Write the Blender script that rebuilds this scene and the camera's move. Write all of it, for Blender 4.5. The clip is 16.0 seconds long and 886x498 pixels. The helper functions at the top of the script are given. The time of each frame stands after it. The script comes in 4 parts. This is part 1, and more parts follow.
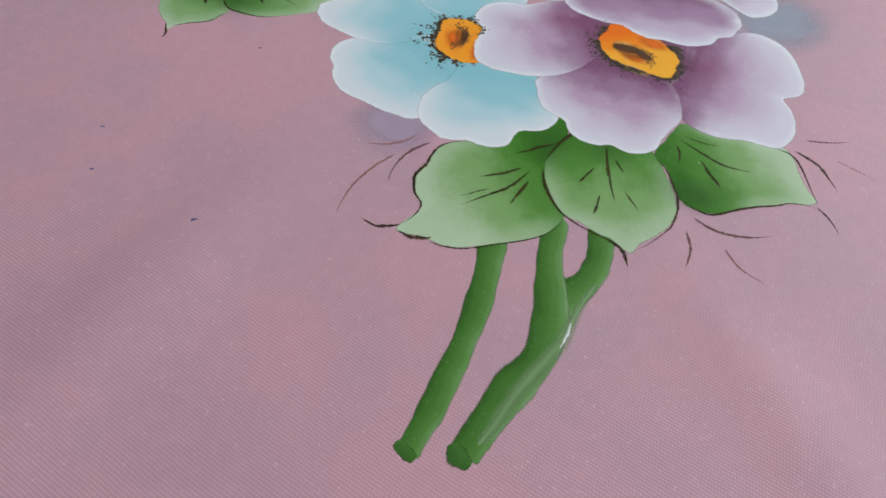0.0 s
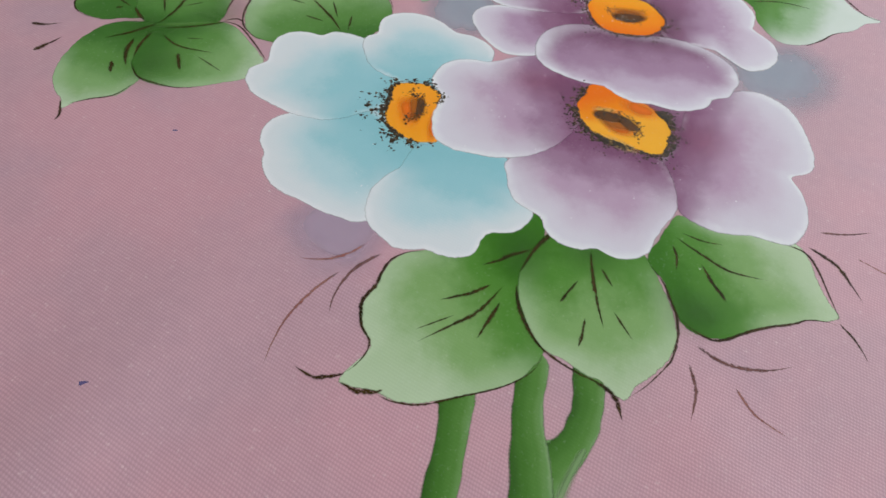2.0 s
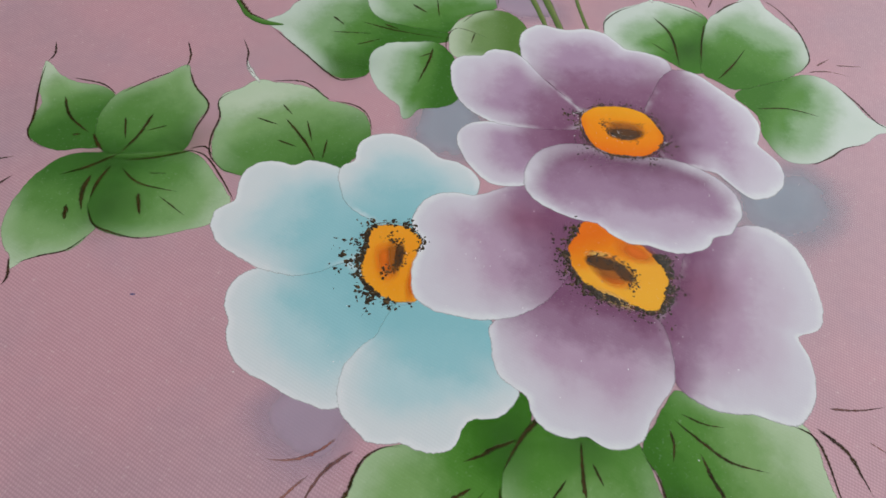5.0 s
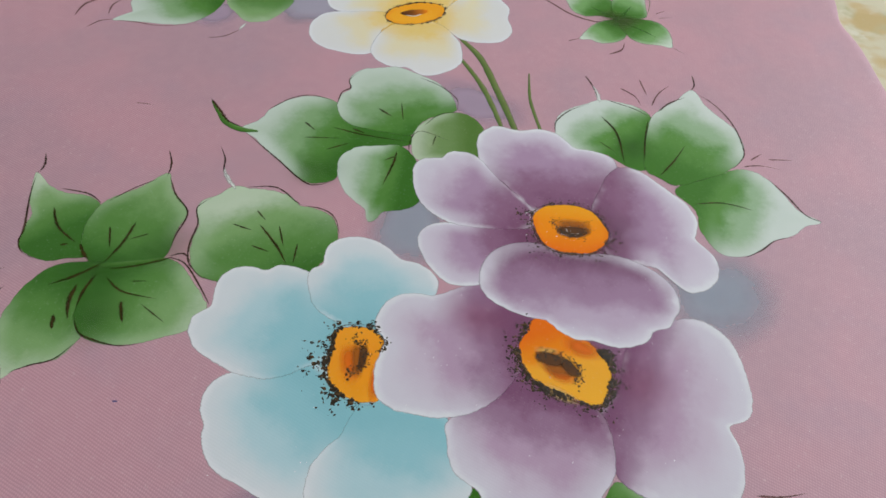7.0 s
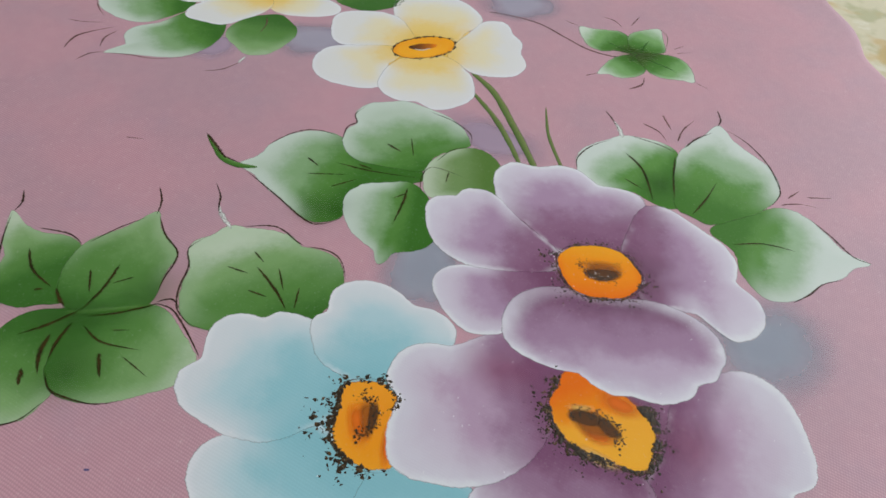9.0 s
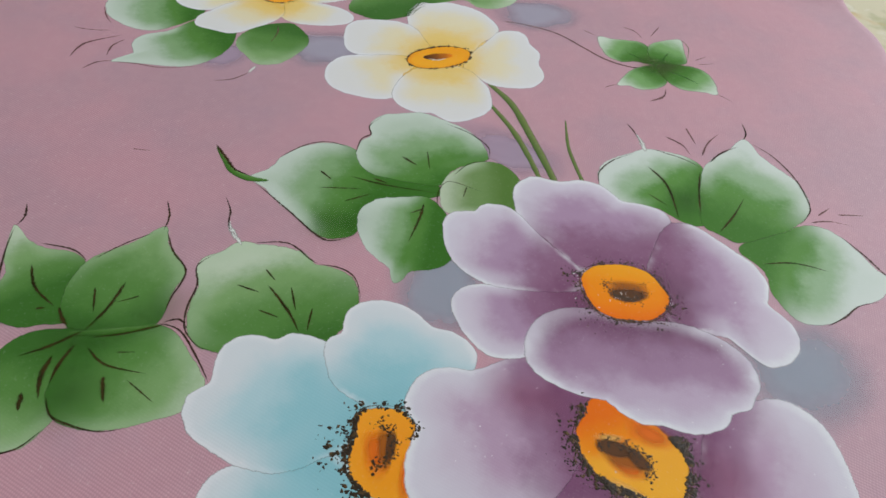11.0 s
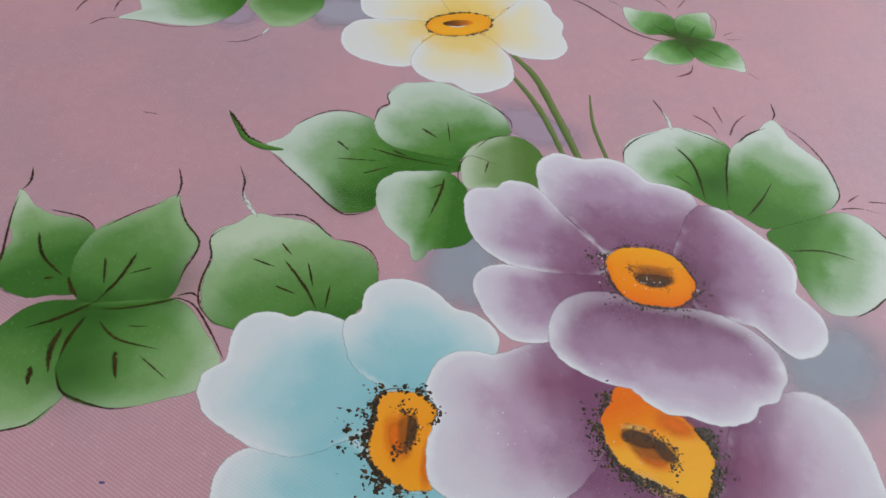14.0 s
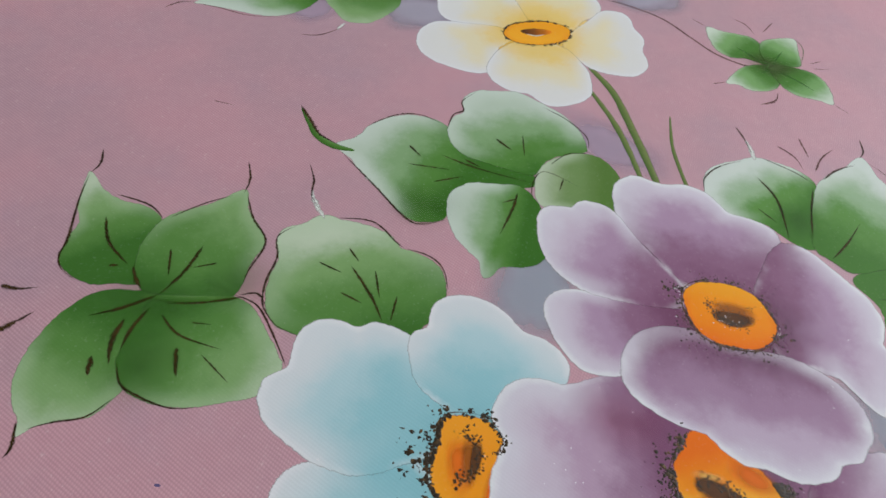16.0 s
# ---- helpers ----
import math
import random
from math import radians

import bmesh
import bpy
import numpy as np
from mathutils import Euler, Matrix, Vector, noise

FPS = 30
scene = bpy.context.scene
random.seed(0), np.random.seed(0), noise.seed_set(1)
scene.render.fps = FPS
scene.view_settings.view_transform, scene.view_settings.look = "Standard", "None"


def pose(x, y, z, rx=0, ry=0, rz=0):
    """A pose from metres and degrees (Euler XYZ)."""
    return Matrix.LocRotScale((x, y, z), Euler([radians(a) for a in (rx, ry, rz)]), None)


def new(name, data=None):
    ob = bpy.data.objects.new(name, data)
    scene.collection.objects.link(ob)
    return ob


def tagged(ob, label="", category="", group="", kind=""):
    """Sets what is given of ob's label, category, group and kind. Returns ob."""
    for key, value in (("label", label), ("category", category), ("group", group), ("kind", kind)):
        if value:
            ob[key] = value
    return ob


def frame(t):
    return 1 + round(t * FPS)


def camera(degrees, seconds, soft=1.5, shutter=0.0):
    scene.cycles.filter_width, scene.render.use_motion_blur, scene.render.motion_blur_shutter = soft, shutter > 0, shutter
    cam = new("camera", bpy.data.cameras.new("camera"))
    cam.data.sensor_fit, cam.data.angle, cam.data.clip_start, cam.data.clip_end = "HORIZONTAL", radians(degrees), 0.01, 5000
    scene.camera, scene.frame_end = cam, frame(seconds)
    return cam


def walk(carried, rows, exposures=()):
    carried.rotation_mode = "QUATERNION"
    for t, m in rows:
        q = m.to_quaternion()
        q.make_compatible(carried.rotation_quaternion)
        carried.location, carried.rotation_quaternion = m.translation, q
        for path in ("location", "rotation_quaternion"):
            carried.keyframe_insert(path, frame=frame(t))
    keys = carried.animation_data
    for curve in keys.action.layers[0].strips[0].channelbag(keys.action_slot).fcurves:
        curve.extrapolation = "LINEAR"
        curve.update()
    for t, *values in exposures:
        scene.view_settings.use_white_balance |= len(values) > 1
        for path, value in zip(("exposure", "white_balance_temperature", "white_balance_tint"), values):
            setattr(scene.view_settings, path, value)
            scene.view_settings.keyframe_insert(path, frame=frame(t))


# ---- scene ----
# Camera: handheld phone about a hand's width above the cloth
cam = camera(64.0, 16.0, soft=1.6)
ROWS = [
    (0, -0.01986, -0.19996, 0.12857, -0.027, -50.841, 5.056),
    (0.5, -0.01478, -0.19108, 0.12735, 0.299, -51.181, 3.812),
    (1, -0.01732, -0.18192, 0.12401, 0.413, -51.644, 2.936),
    (1.5, -0.01759, -0.16565, 0.12421, -1.970, -51.821, 4.688),
    (2, -0.01824, -0.15341, 0.12551, -3.756, -52.326, 6.411),
    (2.5, -0.01949, -0.14302, 0.12146, -4.073, -53.216, 6.402),
    (3, -0.02162, -0.13734, 0.12239, -4.519, -53.837, 6.868),
    (3.5, -0.02016, -0.13258, 0.12531, -3.951, -54.468, 5.898),
    (4, -0.02136, -0.12240, 0.13076, -2.975, -54.325, 5.719),
    (4.5, -0.01890, -0.11247, 0.13553, -3.481, -54.254, 6.082),
    (7, -0.00931, -0.10618, 0.16499, -5.042, -50.781, 6.198),
    (7.5, -0.01002, -0.10371, 0.16141, -3.937, -49.366, 4.912),
    (8, -0.01720, -0.10387, 0.15627, -6.515, -47.593, 7.677),
    (8.5, -0.01428, -0.09965, 0.15139, -5.289, -47.008, 6.339),
    (11, -0.01817, -0.08694, 0.14340, -4.567, -46.023, 6.069),
    (11.5, -0.02031, -0.08636, 0.14407, -5.240, -46.494, 7.074),
    (12, -0.02023, -0.08317, 0.14091, -4.196, -47.675, 6.481),
    (12.5, -0.02154, -0.08028, 0.13870, -5.041, -48.999, 7.476),
    (13, -0.02614, -0.08001, 0.14057, -5.562, -48.883, 9.186),
    (13.5, -0.02535, -0.08017, 0.14115, -5.732, -48.786, 9.184),
    (14, -0.02508, -0.08028, 0.14078, -5.700, -48.796, 8.553),
    (14.5, -0.02619, -0.07985, 0.14123, -5.500, -48.626, 8.752),
    (15, -0.02693, -0.08252, 0.14439, -4.377, -45.983, 8.260),
    (15.5, -0.02701, -0.08071, 0.14101, -1.686, -46.031, 6.593),
    (16, -0.03639, -0.07326, 0.13715, -2.461, -49.234, 10.862),
]
walk(cam, [(t, pose(x, y, z, 90 + pitch, 0, yaw) @ pose(0, 0, 0, 0, 0, roll)) for t, x, y, z, yaw, pitch, roll in ROWS],
     [(0, -0.07, 6180, 10), (1, -0.08, 6220, 10), (2, -0.05, 6450, 10), (3, -0.08, 6550, 10), (8, -0.20, 6400, 10), (16, -0.20, 6380, 11)])

# Soft daylight: an area lamp in an unseen east window, added to brighten the right
world = bpy.data.worlds.new("sky")
scene.world = world
world.use_nodes = True
wn, wl = world.node_tree.nodes, world.node_tree.links
sky = wn.new("ShaderNodeTexSky")
sky.sky_type, sky.sun_disc = "NISHITA", False
sky.sun_elevation, sky.sun_rotation = radians(50), radians(-120)
sky.dust_density = 4.0
wl.new(sky.outputs["Color"], wn["Background"].inputs["Color"])
wn["Background"].inputs["Strength"].default_value = 0.1
WINDOW_X, WINDOW_Y, WINDOW_Z = 1.25, (-0.3, 1.5), (0.35, 1.75)
daylight = new("unseen_window_light", bpy.data.lights.new("unseen_window_light", "AREA"))
daylight.data.shape, daylight.data.size, daylight.data.size_y = "RECTANGLE", WINDOW_Z[1] - WINDOW_Z[0] - 0.04, WINDOW_Y[1] - WINDOW_Y[0] - 0.04
daylight.data.energy, daylight.data.color = 45.0, (0.95, 0.975, 1.0)
daylight.matrix_world = pose(WINDOW_X + 0.06, sum(WINDOW_Y) / 2, sum(WINDOW_Z) / 2, 0, 90, 0)
scene.view_settings.exposure = 0.0


# ---- materials ----
class Mat:
    """A node material with short helpers."""

    def __init__(self, name, rough=0.7, spec=0.3):
        self.m = bpy.data.materials.new(name)
        self.m.use_nodes = True
        self.n, self.l = self.m.node_tree.nodes, self.m.node_tree.links
        self.b = self.n["Principled BSDF"]
        self.b.inputs["Roughness"].default_value = rough
        self.b.inputs["Specular IOR Level"].default_value = spec
        self.pos = self.n.new("ShaderNodeNewGeometry").outputs["Position"]

    def put(self, socket, value):
        if isinstance(value, (int, float)):
            socket.default_value = value
        elif isinstance(value, tuple):
            socket.default_value = (*value, 1.0)
        else:
            self.l.new(value, socket)

    def math(self, op, a, b=0.0, c=0.0):
        q = self.n.new("ShaderNodeMath")
        q.operation = op
        for k, v in enumerate((a, b, c)):
            self.put(q.inputs[k], v)
        return q.outputs[0]

    def step(self, v, lo, hi, a=0.0, b=1.0):
        q = self.n.new("ShaderNodeMapRange")
        q.interpolation_type = "SMOOTHSTEP"
        for k, w in enumerate((v, lo, hi, a, b)):
            self.put(q.inputs[k], w)
        return q.outputs[0]

    def noise(self, size, detail=3.0, rough=0.55, seed=0.0):
        """Noise with features of about size metres."""
        q = self.n.new("ShaderNodeTexNoise")
        q.noise_dimensions = "4D"
        self.l.new(self.pos, q.inputs["Vector"])
        for k, v in (("W", seed), ("Scale", 1.0 / size), ("Detail", detail), ("Roughness", rough)):
            q.inputs[k].default_value = v
        return q.outputs[0]

    def mix(self, f, a, b):
        q = self.n.new("ShaderNodeMix")
        q.data_type = "RGBA"
        self.put(q.inputs[0], f)
        self.put(q.inputs[6], a)
        self.put(q.inputs[7], b)
        return q.outputs[2]

    def times(self, f, a, b):
        q = self.n.new("ShaderNodeMix")
        q.data_type, q.blend_type = "RGBA", "MULTIPLY"
        self.put(q.inputs[0], f)
        self.put(q.inputs[6], a)
        self.put(q.inputs[7], b)
        return q.outputs[2]

    def uv(self):
        q, s = self.n.new("ShaderNodeUVMap"), self.n.new("ShaderNodeSeparateXYZ")
        q.uv_map = "paint"
        self.l.new(q.outputs[0], s.inputs[0])
        return s.outputs[0], s.outputs[1]

    def ramp(self, f, stops):
        q = self.n.new("ShaderNodeValToRGB")
        q.color_ramp.interpolation = "EASE"
        e = q.color_ramp.elements
        while len(e) < len(stops):
            e.new(0.5)
        for k, (p, c) in enumerate(stops):
            e[k].position, e[k].color = p, (*c, 1.0)
        self.put(q.inputs[0], f)
        return q.outputs[0]

    def weave(self):
        """The height of a fine diagonal weave, 0 to 1: threads about 0.8 mm apart."""
        s = self.n.new("ShaderNodeSeparateXYZ")
        self.l.new(self.pos, s.inputs[0])
        wob = self.math("MULTIPLY", self.noise(0.014, 3.0), 0.0028)
        x, y = self.math("ADD", s.outputs[0], wob), self.math("SUBTRACT", s.outputs[1], wob)
        a = self.math("SINE", self.math("MULTIPLY", self.math("ADD", self.math("MULTIPLY", x, 0.5), self.math("MULTIPLY", y, 0.866)), 2 * math.pi / 0.00074))
        b = self.math("SINE", self.math("MULTIPLY", self.math("SUBTRACT", self.math("MULTIPLY", x, 0.95), self.math("MULTIPLY", y, 0.30)), 2 * math.pi / 0.00062))
        both = self.math("ADD", self.math("MULTIPLY", a, 0.24), self.math("MULTIPLY", b, 0.18))
        return self.math("ADD", self.math("ADD", both, self.math("MULTIPLY", self.math("MULTIPLY", a, b), 0.08)), 0.5)

    def bump(self, height, strength, metres):
        q = self.n.new("ShaderNodeBump")
        q.inputs["Strength"].default_value = strength
        q.inputs["Distance"].default_value = metres
        self.put(q.inputs["Height"], height)
        self.l.new(q.outputs[0], self.b.inputs["Normal"])

    def base(self, colour):
        self.put(self.b.inputs["Base Color"], colour)
        return self.m

    def fade(self, alpha):
        self.put(self.b.inputs["Alpha"], alpha)
        return self.m


def cloth_material():
    m = Mat("pink_twill", 0.55, 0.36)
    big = m.step(m.noise(0.055, 3.0, 0.6), 0.36, 0.66)
    col = m.mix(big, (0.49, 0.312, 0.362), (0.575, 0.325, 0.375))
    col = m.mix(m.step(m.noise(0.03, 4.0, 0.6, 3.0), 0.5, 0.75, 0.0, 0.55), col, (0.46, 0.315, 0.385))
    col = m.mix(m.step(m.noise(0.004, 3.0, 0.7, 5.0), 0.35, 0.7, 0.0, 0.18), col, (0.66, 0.42, 0.47))
    col = m.mix(m.step(m.noise(0.0009, 2.0, 0.6, 7.0), 0.60, 0.75, 0.0, 0.4), col, (0.72, 0.56, 0.60))
    w = m.weave()
    col = m.times(m.step(w, 0.12, 0.85, 0.43, 0.0), col, (0.61, 0.53, 0.58))
    thread = m.math("ADD", w, m.math("MULTIPLY", m.noise(0.0007, 2.0), 0.5))
    m.bump(thread, 0.3, 0.00012)
    return m.base(col)


def paint(name, stops, rim=0.0, rim_colour=(0.8, 0.8, 0.82), rough=0.55, rim_from=0.78, weave=0.35, streak=0.13, rim_start=0.15, mottle=0.2, edge=0.0, soft=0.022):
    """Fabric paint blended wet from the dark end of a shape to its light end, with a pale rim, a finer white edge and a border
    that sinks into the threads."""
    m = Mat(name, rough, 0.12)
    r, v = m.uv()
    cloud = m.math("SUBTRACT", m.noise(0.018, 2.0, 0.5), 0.5)
    brush = m.math("SUBTRACT", m.noise(0.0022, 3.0, 0.65, 2.0), 0.5)
    mid = m.math("SUBTRACT", m.noise(0.007, 2.0, 0.5, 9.0), 0.5)
    f = m.math("ADD", v, m.math("ADD", m.math("MULTIPLY", cloud, mottle), m.math("MULTIPLY", mid, mottle * 0.5)))
    f = m.math("ADD", f, m.math("MULTIPLY", brush, streak))
    col = m.ramp(f, stops)
    w = m.weave()
    if rim:
        k = m.math("MULTIPLY", m.step(m.math("ADD", r, m.math("MULTIPLY", m.math("ADD", cloud, m.math("MULTIPLY", brush, 0.15)), 0.3)), rim_from, 1.0), m.step(v, rim_start, rim_start + 0.35, 0.0, rim))
        col = m.mix(k, col, rim_colour)
        uneven = m.math("ADD", m.step(v, 0.1, 0.75, 0.22, 0.80), m.math("MULTIPLY", m.math("ADD", cloud, mid), 1.3))
        crisp = m.math("MULTIPLY", m.step(m.math("ADD", r, m.math("MULTIPLY", m.math("ADD", brush, mid), 0.07)), 0.87, 0.99), m.step(uneven, 0.1, 1.0, 0.0, edge))
        col = m.mix(crisp, col, (0.74, 0.76, 0.79))
    col = m.mix(m.step(m.noise(0.0007, 2.0, 0.6, 11.0), 0.58, 0.8, 0.0, 0.10), col, (0.74, 0.74, 0.74))
    col = m.times(m.step(w, 0.1, 0.7, 0.06 * weave / 0.35, 0.0), col, (0.75, 0.70, 0.72))
    m.bump(m.math("ADD", w, m.math("MULTIPLY", m.noise(0.0012, 3.0), 1.2)), weave * 0.3, 0.0001)
    m.base(col)
    ragged = m.math("ADD", r, m.math("ADD", m.math("MULTIPLY", brush, soft * 0.9), m.math("MULTIPLY", m.math("SUBTRACT", 0.5, w), soft * 0.45)))
    return m.fade(m.step(ragged, 1.0 + soft * 0.1, 1.0 - soft))


def line_paint(name, colour, lean, gap):
    m = Mat(name, 0.6, 0.1)
    r, v = m.uv()
    n = m.noise(0.0011, 3.0, 0.7)
    m.bump(m.weave(), 0.3, 0.0001)
    m.base(m.mix(m.step(m.noise(0.006), 0.3, 0.7), colour, lean))
    body = m.step(m.math("ADD", m.math("MULTIPLY", r, 0.5), m.math("MULTIPLY", n, 1.15)), 1.02, 0.66)
    ends = m.step(m.math("ADD", v, m.math("MULTIPLY", n, gap)), 0.02, 0.35 + gap)
    dry = m.step(m.math("ADD", m.weave(), m.math("MULTIPLY", n, 0.8)), 0.42, 0.78, 0.35, 1.0)
    return m.fade(m.math("MULTIPLY", m.math("MULTIPLY", body, ends), dry))


def haze_paint(name, colour, most, soft=0.25):
    m = Mat(name, 0.65, 0.3)
    r, v = m.uv()
    n = m.math("MULTIPLY", m.math("SUBTRACT", m.noise(0.012, 4.0), 0.5), 0.5)
    m.bump(m.weave(), 0.25, 0.0001)
    m.base(colour)
    return m.fade(m.step(m.math("ADD", r, n), 0.95, soft, 0.0, most))


WHITE = (0.66, 0.705, 0.735)
pink_twill = cloth_material()
petal_blue = paint("petal_blue", ((0.0, (0.245, 0.515, 0.575)), (0.3, (0.285, 0.55, 0.61)), (0.56, (0.43, 0.625, 0.675)), (0.88, (0.62, 0.69, 0.72))), 0.95, WHITE, 0.55, 0.36, 0.4, edge=0.9, mottle=0.3)
petal_mauve = paint("petal_mauve", ((0.0, (0.18, 0.066, 0.135)), (0.26, (0.26, 0.128, 0.22)), (0.52, (0.405, 0.272, 0.40)), (0.8, (0.56, 0.475, 0.585)), (1.0, (0.62, 0.58, 0.67))), 0.85, (0.65, 0.63, 0.705), 0.55, 0.45, 0.35, edge=0.95, rim_start=0.22, mottle=0.4)
petal_mauve_pale = paint("petal_mauve_pale", ((0.0, (0.20, 0.08, 0.16)), (0.2, (0.30, 0.17, 0.27)), (0.42, (0.455, 0.32, 0.44)), (0.7, (0.57, 0.49, 0.59)), (1.0, (0.62, 0.59, 0.67))), 0.85, (0.645, 0.635, 0.705), 0.55, 0.40, 0.35, edge=0.9, rim_start=0.15, mottle=0.4)
petal_mauve_low = paint("petal_mauve_low", ((0.0, (0.22, 0.105, 0.185)), (0.34, (0.35, 0.22, 0.335)), (0.66, (0.505, 0.405, 0.525)), (1.0, (0.61, 0.57, 0.66))), 0.8, (0.65, 0.63, 0.705), 0.55, 0.72, 0.35, rim_start=-0.3, edge=1.0, mottle=0.45)
petal_yellow = paint("petal_yellow", ((0.0, (0.74, 0.46, 0.07)), (0.24, (0.79, 0.585, 0.19)), (0.52, (0.755, 0.69, 0.47)), (0.78, (0.71, 0.715, 0.69))), 0.95, (0.71, 0.72, 0.72), 0.55, 0.5, 0.3, edge=0.85, mottle=0.25)
leaf_fresh = paint("leaf_fresh", ((0.0, (0.035, 0.15, 0.008)), (0.22, (0.075, 0.225, 0.028)), (0.52, (0.20, 0.36, 0.125)), (0.85, (0.40, 0.53, 0.33))), 0.45, (0.48, 0.60, 0.42), 0.55, 0.6, 0.4, mottle=0.32)
leaf_deep = paint("leaf_deep", ((0.0, (0.045, 0.15, 0.022)), (0.3, (0.095, 0.235, 0.052)), (0.65, (0.205, 0.365, 0.14)), (1.0, (0.52, 0.62, 0.47))), 0.4, (0.42, 0.56, 0.37), 0.55, 0.6, 0.35, mottle=0.3)
leaf_cool = paint("leaf_cool", ((0.0, (0.04, 0.15, 0.016)), (0.22, (0.085, 0.23, 0.042)), (0.46, (0.225, 0.38, 0.185)), (0.76, (0.46, 0.57, 0.46))), 0.75, (0.57, 0.66, 0.59), 0.55, 0.6, 0.35, mottle=0.3)
leaf_olive = paint("leaf_olive", ((0.0, (0.09, 0.19, 0.035)), (0.5, (0.165, 0.28, 0.095)), (0.95, (0.44, 0.53, 0.37))), 0.6, (0.5, 0.6, 0.45), 0.55, 0.62, 0.35)
leaf_white = paint("leaf_white", ((0.0, (0.055, 0.18, 0.022)), (0.3, (0.105, 0.265, 0.055)), (0.52, (0.30, 0.45, 0.27)), (0.82, (0.58, 0.66, 0.60))), 0.8, (0.61, 0.68, 0.63), 0.55, 0.55, 0.35, mottle=0.3)
leaf_bright = paint("leaf_bright", ((0.0, (0.045, 0.115, 0.012)), (0.28, (0.06, 0.19, 0.025)), (0.55, (0.18, 0.36, 0.125)), (0.9, (0.56, 0.66, 0.55))), 0.3, (0.60, 0.69, 0.60), 0.55, 0.72, 0.3, soft=0.07, mottle=0.3)
leaf_dark = line_paint("leaf_dark", (0.03, 0.12, 0.02), (0.04, 0.15, 0.02), 0.2)
stem_green = paint("stem_green", ((0.0, (0.030, 0.105, 0.012)), (0.3, (0.052, 0.16, 0.020)), (0.65, (0.080, 0.21, 0.036)), (0.9, (0.125, 0.265, 0.075)), (1.0, (0.19, 0.32, 0.14))), 0.0, WHITE, 0.5, 0.9, 0.4, soft=0.16, mottle=0.55)
stem_dark = paint("stem_dark", ((0.0, (0.035, 0.11, 0.016)), (1.0, (0.055, 0.165, 0.024))), 0.0, WHITE, 0.5, 0.9, 0.4, soft=0.3)
stem_olive = paint("stem_olive", ((0.0, (0.06, 0.125, 0.02)), (1.0, (0.19, 0.24, 0.08))), 0.0, WHITE, 0.5, 0.9, 0.35, soft=0.35)
centre_orange = paint("centre_orange", ((0.0, (0.87, 0.36, 0.012)), (0.5, (0.88, 0.27, 0.004)), (1.0, (0.83, 0.17, 0.002))), 0.5, (0.80, 0.15, 0.002), 0.5, 0.8, 0.2, mottle=0.3, soft=0.04)
centre_sun = paint("centre_sun", ((0.0, (0.80, 0.16, 0.003)), (0.32, (0.83, 0.25, 0.006)), (0.55, (0.87, 0.40, 0.03)), (1.0, (0.88, 0.43, 0.03))), 0.5, (0.86, 0.40, 0.025), 0.5, 0.7, 0.2, soft=0.05)
centre_gold = paint("centre_gold", ((0.0, (0.86, 0.36, 0.01)), (1.0, (0.90, 0.42, 0.02))), 0.5, (0.80, 0.25, 0.01), 0.5, 0.75, 0.2)
pale_stroke = haze_paint("pale_stroke", (0.21, 0.35, 0.15), 0.8, -0.1)
white_line = line_paint("white_line", (0.72, 0.74, 0.72), (0.66, 0.72, 0.66), 0.05)
wash_brown = line_paint("wash_brown", (0.045, 0.022, 0.009), (0.20, 0.09, 0.025), 0.5)
centre_amber = paint("centre_amber", ((0.0, (0.86, 0.34, 0.02)), (0.5, (0.85, 0.31, 0.014)), (1.0, (0.85, 0.32, 0.012))), 0.6, (0.86, 0.37, 0.022), 0.5, 0.55, 0.2, soft=0.05)
centre_brown = paint("centre_brown", ((0.0, (0.07, 0.022, 0.004)), (0.35, (0.18, 0.055, 0.005)), (0.7, (0.42, 0.12, 0.006)), (1.0, (0.80, 0.22, 0.004))), 0.0, WHITE, 0.5, 0.9, 0.2)
umber = line_paint("umber", (0.020, 0.012, 0.003), (0.058, 0.034, 0.008), 0.3)
umber_soft = line_paint("umber_soft", (0.10, 0.042, 0.036), (0.19, 0.09, 0.08), 0.35)
umber_red = line_paint("umber_red", (0.26, 0.10, 0.085), (0.33, 0.15, 0.12), 0.45)
haze_blue = haze_paint("haze_blue", (0.345, 0.435, 0.52), 0.62)
haze_lilac = haze_paint("haze_lilac", (0.46, 0.375, 0.50), 0.6)
shade_green = haze_paint("shade_green", (0.03, 0.13, 0.012), 0.45, -0.35)
shade_olive = haze_paint("shade_olive", (0.055, 0.11, 0.012), 0.8, -0.2)
hollow_orange = haze_paint("hollow_orange", (0.80, 0.16, 0.003), 0.75, 0.1)
hollow_yellow = haze_paint("hollow_yellow", (0.92, 0.60, 0.16), 0.9, -0.1)
heart_mauve = haze_paint("heart_mauve", (0.19, 0.07, 0.14), 0.48, -0.1)
deep_mauve = haze_paint("deep_mauve", (0.38, 0.12, 0.235), 0.55, -0.3)
hollow_brown = haze_paint("hollow_brown", (0.10, 0.036, 0.007), 0.85, 0.55)
hollow_rust = haze_paint("hollow_rust", (0.38, 0.115, 0.007), 0.7, 0.35)
haze_grey = haze_paint("haze_grey", (0.40, 0.38, 0.47), 0.85)


def speckle_material():
    m = Mat("speckle_varnish", 0.42, 0.3)
    return m.base(m.mix(m.step(m.noise(0.0012, 2.0), 0.48, 0.72), (0.020, 0.012, 0.004), (0.11, 0.058, 0.016)))


def ink_material():
    m = Mat("ink", 0.5, 0.3)
    return m.base(m.mix(m.noise(0.001), (0.06, 0.05, 0.16), (0.12, 0.10, 0.22)))


